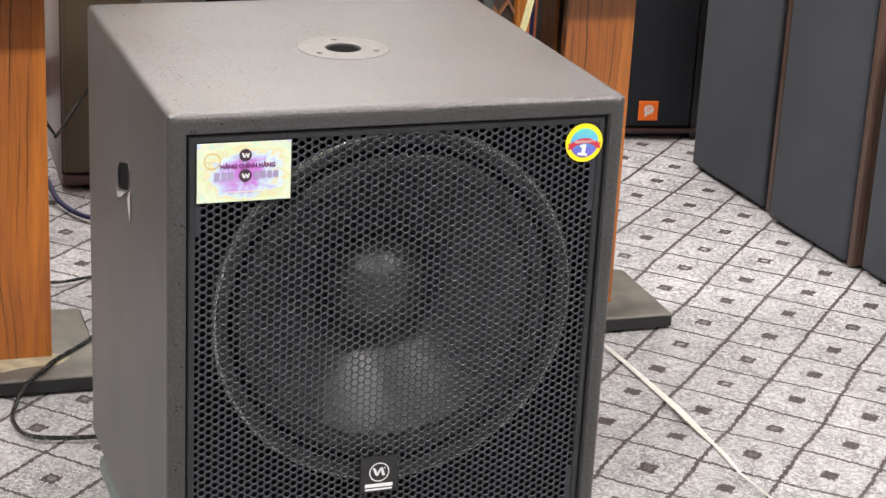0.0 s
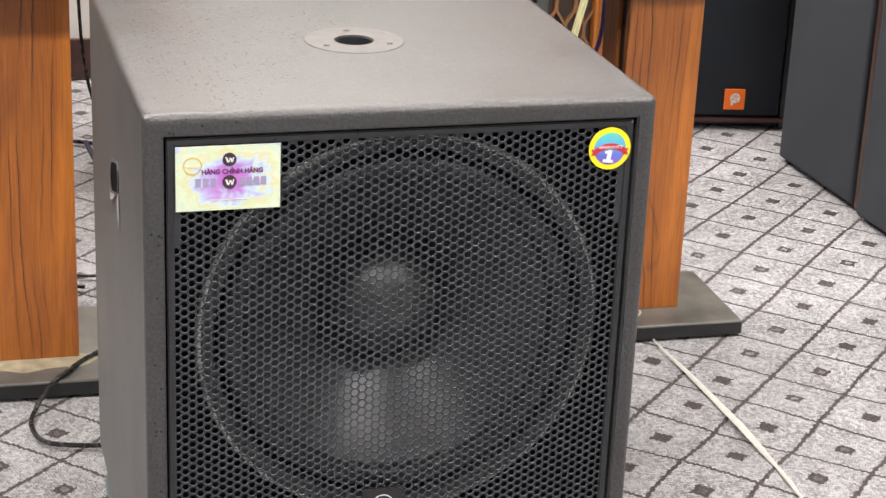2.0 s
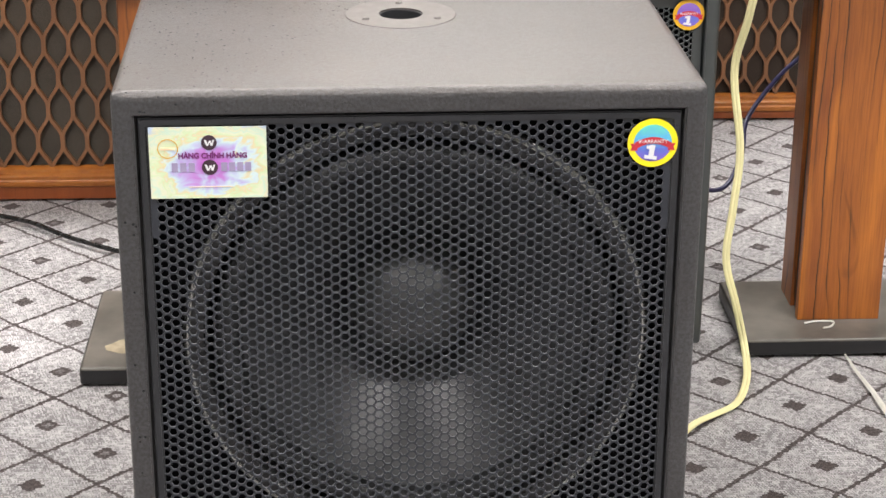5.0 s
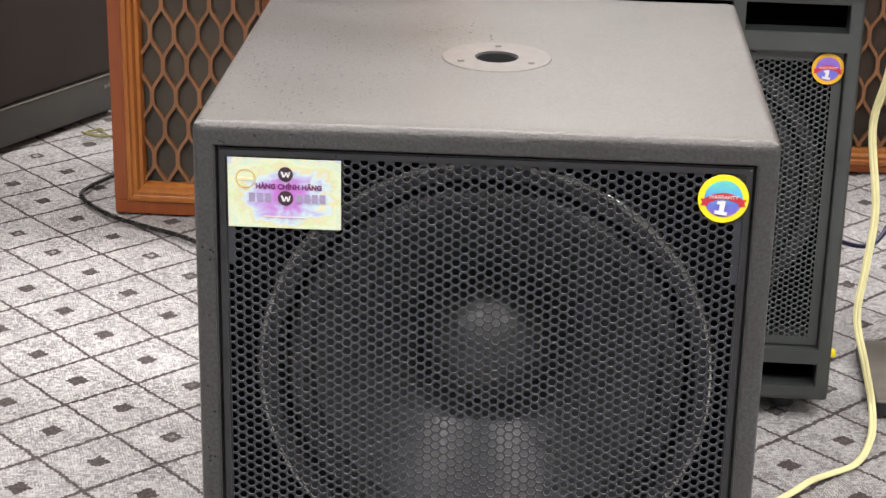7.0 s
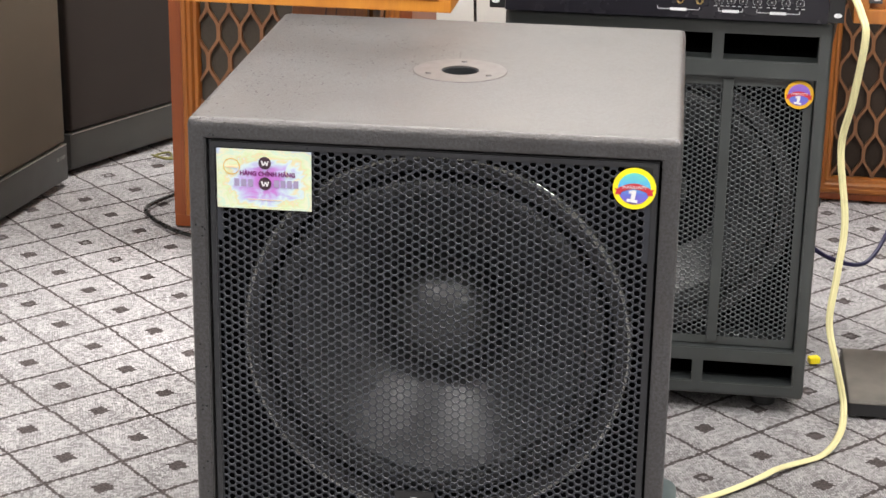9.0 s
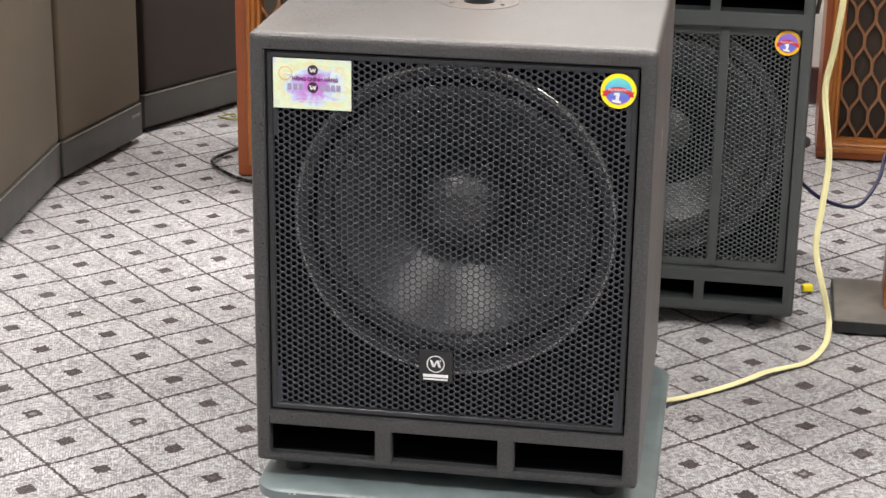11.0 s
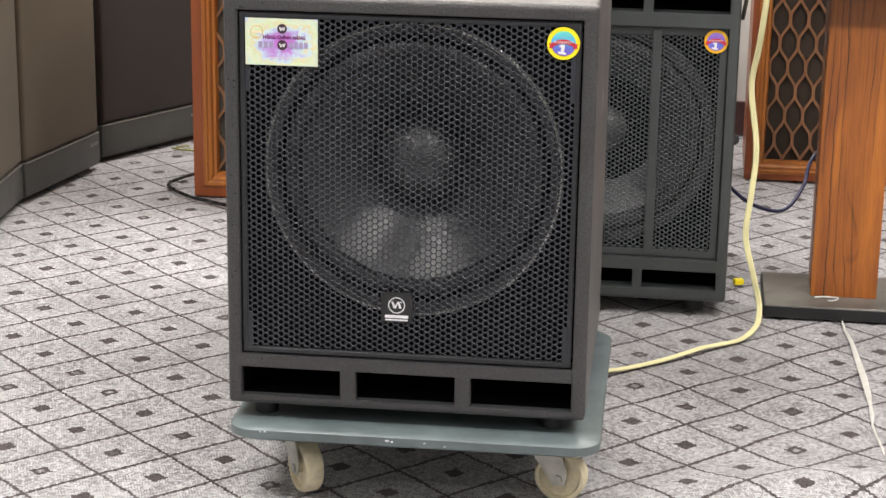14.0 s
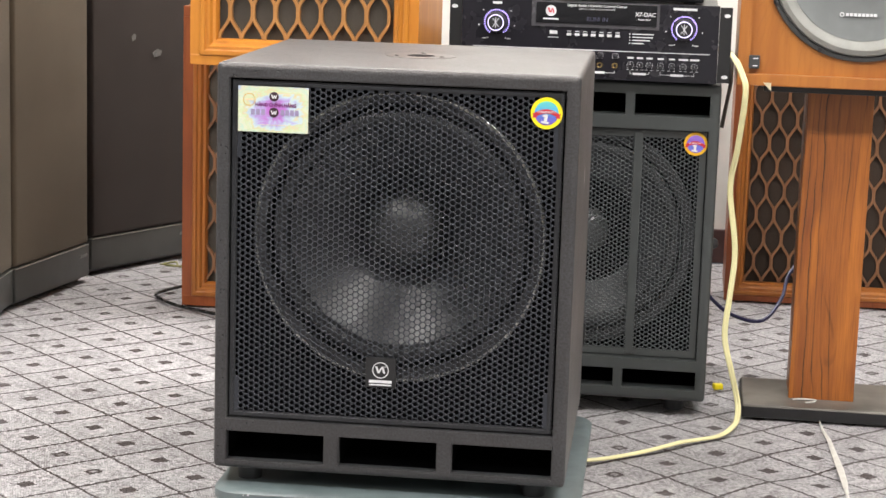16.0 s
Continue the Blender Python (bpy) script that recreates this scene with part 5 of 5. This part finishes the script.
cloth_speaker(-1.000, 1.000, -1.036, 1.440, 1.05, 0.35, M_CLOTH_TAUPE, M_PLINTH, "tall taupe cloth-fronted speaker with a grey plinth", False, 0.083, None, "taupe floor speakers")
cloth_speaker(-1.030, 1.438, -0.979, 1.778, 1.05, 0.35, M_CLOTH_TAUPE, M_PLINTH, "tall taupe cloth-fronted speaker with a grey plinth", True, 0.083, None, "taupe floor speakers")
cloth_speaker(-0.992, 1.836, -0.835, 2.145, 1.05, 0.35, M_CLOTH_BROWN, M_PLINTH, "tall dark brown cloth-fronted speaker with a grey plinth", True, 0.083, None, "taupe floor speakers")
cloth_speaker(1.175, 1.735, 1.190, 1.420, 1.05, 0.32, M_CLOTH_GREY, M_PLINTH, "tall charcoal cloth speaker with wooden sides", False, 0.0, M_WALNUT, "charcoal floor speakers", 0.017)
cloth_speaker(1.177, 1.394, 1.198, 1.117, 1.05, 0.32, M_CLOTH_GREY, M_PLINTH, "tall charcoal cloth speaker with wooden sides", False, 0.0, M_WALNUT, "charcoal floor speakers", 0.017)
cloth_speaker(1.212, 1.104, 1.234, 0.824, 0.42, 0.32, M_CLOTH_GREY, M_PLINTH, "low charcoal cloth speaker with wooden sides", False, 0.0, M_WALNUT, "charcoal floor speakers", 0.017)
cloth_speaker(-0.106, 1.772, 0.304, 1.760, 0.60, 0.32, M_CLOTH_TAUPE, M_SKIRT, "olive-brown speaker with dark wooden sides on the carpet", False, 0.030, M_MAHOGANY)
cloth_speaker(0.930, 1.965, 1.300, 1.905, 1.05, 0.32, M_CLOTH_BLACK, M_SKIRT, "black cloth speaker with a dark wooden foot and orange badge", False, 0.022, M_BLACK, "", 0.045)


def scuff(x, y, z, w, h):
    bm = bmesh.new()
    bm.faces.new([bm.verts.new((px * w, -0.0006, pz * h)) for px, pz in ((-0.3, -0.5), (0.4, -0.3), (0.5, 0.3), (0.0, 0.5), (-0.5, 0.1))])
    ob = solo("scuff_mark", bm, M_SCUFF, "small pale scuff on dark speaker cloth", "scuff mark")
    ob.matrix_basis = pose(x, y, z, 0, 0, 65)


scuff(-0.9285, 1.956, 0.545, 0.016, 0.018)
scuff(-0.8925, 2.026, 0.505, 0.034, 0.020)


def orange_badge():
    ob = thing("orange_badge", 1.156, 1.923, 0.064, "square orange badge with a pale sign on black cloth", "badge", "", -9.2)
    part("plate", box(-0.021, 0.021, -0.003, 0.001, -0.021, 0.021), M_ORANGE, ob)
    part("sign_disc", shift(lathe([(0.0003, -0.0036), (0.0105, -0.0036), (0.0105, -0.0028)], n=28), Matrix.Translation((0.001, 0, 0.003))), M_PANELWHITE, ob, "pale round sign")
    bm = bmesh.new()
    for a in (35, 80, 125, 200, 300):
        c, sn = math.cos(radians(a)), math.sin(radians(a))
        bm.faces.new([bm.verts.new((0.001 + c * u - sn * v, -0.0040, 0.003 + sn * u + c * v)) for u, v in ((0.002, -0.0008), (0.0085, -0.0011), (0.0085, 0.0011), (0.002, 0.0008))])
    part("sign_strokes", bm, M_ORANGE, ob)
    part("sign_stem", box(-0.0075, -0.0025, -0.0036, -0.003, -0.012, -0.004), M_PANELWHITE, ob)


orange_badge()


# ---- cables and litter ----
tube("power_cable", [(0.405, 0.96, 0.642), (0.424, 0.905, 0.640), (0.437, 0.882, 0.630), (0.450, 0.868, 0.606), (0.457, 0.858, 0.575), (0.450, 0.89, 0.48), (0.442, 0.915, 0.405), (0.456, 0.915, 0.300), (0.452, 0.915, 0.22), (0.447, 0.915, 0.147), (0.462, 0.905, 0.085), (0.476, 0.905, 0.030), (0.475, 0.87, 0.009), (0.467, 0.834, 0.005), (0.454, 0.796, 0.004), (0.437, 0.766, 0.004), (0.408, 0.742, 0.004), (0.381, 0.720, 0.004), (0.357, 0.687, 0.005), (0.326, 0.653, 0.004), (0.288, 0.616, 0.004), (0.240, 0.580, 0.004), (0.13, 0.53, 0.004)], 0.0052, M_CABLE_CREAM, "cream flat cable hanging from the amplifier to the carpet", "cable", 0.55, groove=0.45)
tube("blue_cable", [(0.36, 1.36, 0.20), (0.43, 1.345, 0.122), (0.48, 1.35, 0.09), (0.53, 1.36, 0.085), (0.565, 1.41, 0.12), (0.582, 1.46, 0.165), (0.635, 1.49, 0.225), (0.700, 1.50, 0.290), (0.711, 1.50, 0.382), (0.715, 1.52, 0.50)], 0.0038, M_CABLE_BLUE, "dark blue speaker cable hanging in a loop", "cable")
tube("black_cable", [(-0.66, 1.90, 0.005), (-0.735, 1.775, 0.005), (-0.778, 1.68, 0.005), (-0.776, 1.625, 0.005), (-0.713, 1.547, 0.005), (-0.640, 1.50, 0.005), (-0.56, 1.455, 0.005), (-0.478, 1.378, 0.005), (-0.36, 1.30, 0.005), (-0.20, 1.25, 0.005)], 0.0040, M_CABLE_BLACK, "black cable looped on the carpet", "cable")
tube("thin_black_cable", [(-0.10, 1.06, 0.05), (-0.168, 0.989, 0.0285), (-0.226, 0.922, 0.0285), (-0.250, 0.886, 0.0285), (-0.271, 0.860, 0.026), (-0.288, 0.838, 0.015), (-0.300, 0.812, 0.006), (-0.306, 0.784, 0.005), (-0.304, 0.755, 0.005), (-0.297, 0.733, 0.005), (-0.278, 0.714, 0.005), (-0.220, 0.701, 0.005), (-0.10, 0.695, 0.005)], 0.0034, M_CABLE_BLACK, "glossy thin black cable looped over the stand base", "cable")
tube("blue_lead", [(-0.152, 1.84, 0.05), (-0.136, 1.746, 0.030), (-0.123, 1.687, 0.010), (-0.083, 1.604, 0.006), (0.0, 1.57, 0.006), (0.06, 1.56, 0.006)], 0.0050, M_CABLE_BLUE, "dark blue cable on the carpet", "cable")
tube("black_lead", [(-0.173, 1.70, 0.52), (-0.168, 1.70, 0.351), (-0.162, 1.70, 0.251), (-0.147, 1.72, 0.170), (-0.124, 1.742, 0.124), (-0.116, 1.745, 0.124), (-0.061, 1.752, 0.201), (0.0, 1.755, 0.28)], 0.0030, M_CABLE_BLACK, "thin black lead hanging on a speaker", "cable")
tube("amplifier_lead", [(0.405, 1.20, 0.64), (0.432, 1.14, 0.625), (0.436, 1.10, 0.58), (0.432, 1.10, 0.545), (0.426, 1.10, 0.505), (0.424, 1.10, 0.49)], 0.0036, plain("grey_brown_lead", (0.17, 0.15, 0.13), 0.5), "flat grey-brown lead hanging behind the amplifier", "cable", 0.5)
tube("wall_lead", [(-0.30, 2.05, 0.004), (-0.20, 2.00, 0.004), (-0.15, 1.985, 0.004), (-0.12, 1.965, 0.004)], 0.0040, M_CABLE_BLACK, "black lead on the carpet beside a speaker", "cable")
tube("floor_lead", [(-0.40, 1.38, 0.004), (-0.30, 1.335, 0.004), (-0.186, 1.296, 0.004), (-0.116, 1.310, 0.004), (-0.02, 1.31, 0.004)], 0.0030, M_CABLE_BLACK, "thin black lead lying on the carpet", "cable")


def tape_strip():
    """A twisted strip of tape whose width changes along its run."""
    run = [(0.620, 0.925, 2.5), (0.621, 0.87, 4), (0.629, 0.804, 7), (0.632, 0.72, 9), (0.636, 0.62, 11), (0.638, 0.55, 9), (0.637, 0.50, 5), (0.636, 0.45, 6), (0.634, 0.41, 3), (0.636, 0.36, 2.5), (0.640, 0.31, 3.5), (0.642, 0.29, 2)]
    bm = bmesh.new()
    rows = []
    for i, (x, y, w) in enumerate(run):
        a, b = run[max(i - 1, 0)], run[min(i + 1, len(run) - 1)]
        d = Vector((b[0] - a[0], b[1] - a[1], 0)).normalized()
        n = Vector((-d.y, d.x, 0)) * w * 0.0005
        lift = 0.001 + 0.0012 * math.sin(i * 2.1)
        if y < 0.37:
            lift += 0.002
        rows.append([bm.verts.new((x + n.x, y + n.y, lift + 0.0015)), bm.verts.new((x, y, lift + 0.0022)), bm.verts.new((x - n.x, y - n.y, lift))])
    for p, q in zip(rows, rows[1:]):
        bm.faces.new((p[0], q[0], q[1], p[1]))
        bm.faces.new((p[1], q[1], q[2], p[2]))
    solo("tape_strip", bm, M_TAPE, "twisted off-white tape strip lying on the carpet", "tape", "", "", True)


tape_strip()
tube("string_curl", [(0.574, 0.972, 0.026), (0.587, 0.975, 0.027), (0.602, 0.978, 0.026), (0.614, 0.972, 0.027), (0.608, 0.960, 0.026), (0.596, 0.955, 0.026)], 0.0015, M_TAPE, "small curl of white string on the stand base", "string")
tube("yellow_wire", [(-0.87, 1.985, 0.006), (-0.85, 1.96, 0.010), (-0.825, 1.965, 0.008), (-0.835, 1.99, 0.012), (-0.86, 1.975, 0.008), (-0.83, 1.95, 0.010), (-0.80, 1.97, 0.006), (-0.78, 1.95, 0.006)], 0.0022, plain("yellow_green_wire", (0.17, 0.16, 0.05), 0.5), "tangle of thin yellow-green wire on the carpet", "wire")
solo("yellow_plug", shift(box(-0.009, 0.009, -0.007, 0.007, 0.0, 0.011, 0.003), pose(0.444, 1.117, 0, 0, 0, 20)), M_YELLOW, "small yellow plastic plug lying on the carpet", "plug")


def paper_slip():
    """A folded corner of cream paper caught under the raised speaker."""
    bm = bmesh.new()
    pts = [(0.486, 0.8995, 0.5915), (0.500, 0.8990, 0.5915), (0.500, 0.8990, 0.5780)]
    front = [bm.verts.new(p) for p in pts]
    back = [bm.verts.new((x, y + 0.001, z)) for x, y, z in pts]
    bm.faces.new(front), bm.faces.new(back[::-1])
    for k in range(3):
        bm.faces.new((front[k], back[k], back[(k + 1) % 3], front[(k + 1) % 3]))
    bmesh.ops.recalc_face_normals(bm, faces=bm.faces[:])
    solo("paper_slip", bm, M_NYLON, "small cream paper corner tucked under a raised speaker", "paper")


paper_slip()
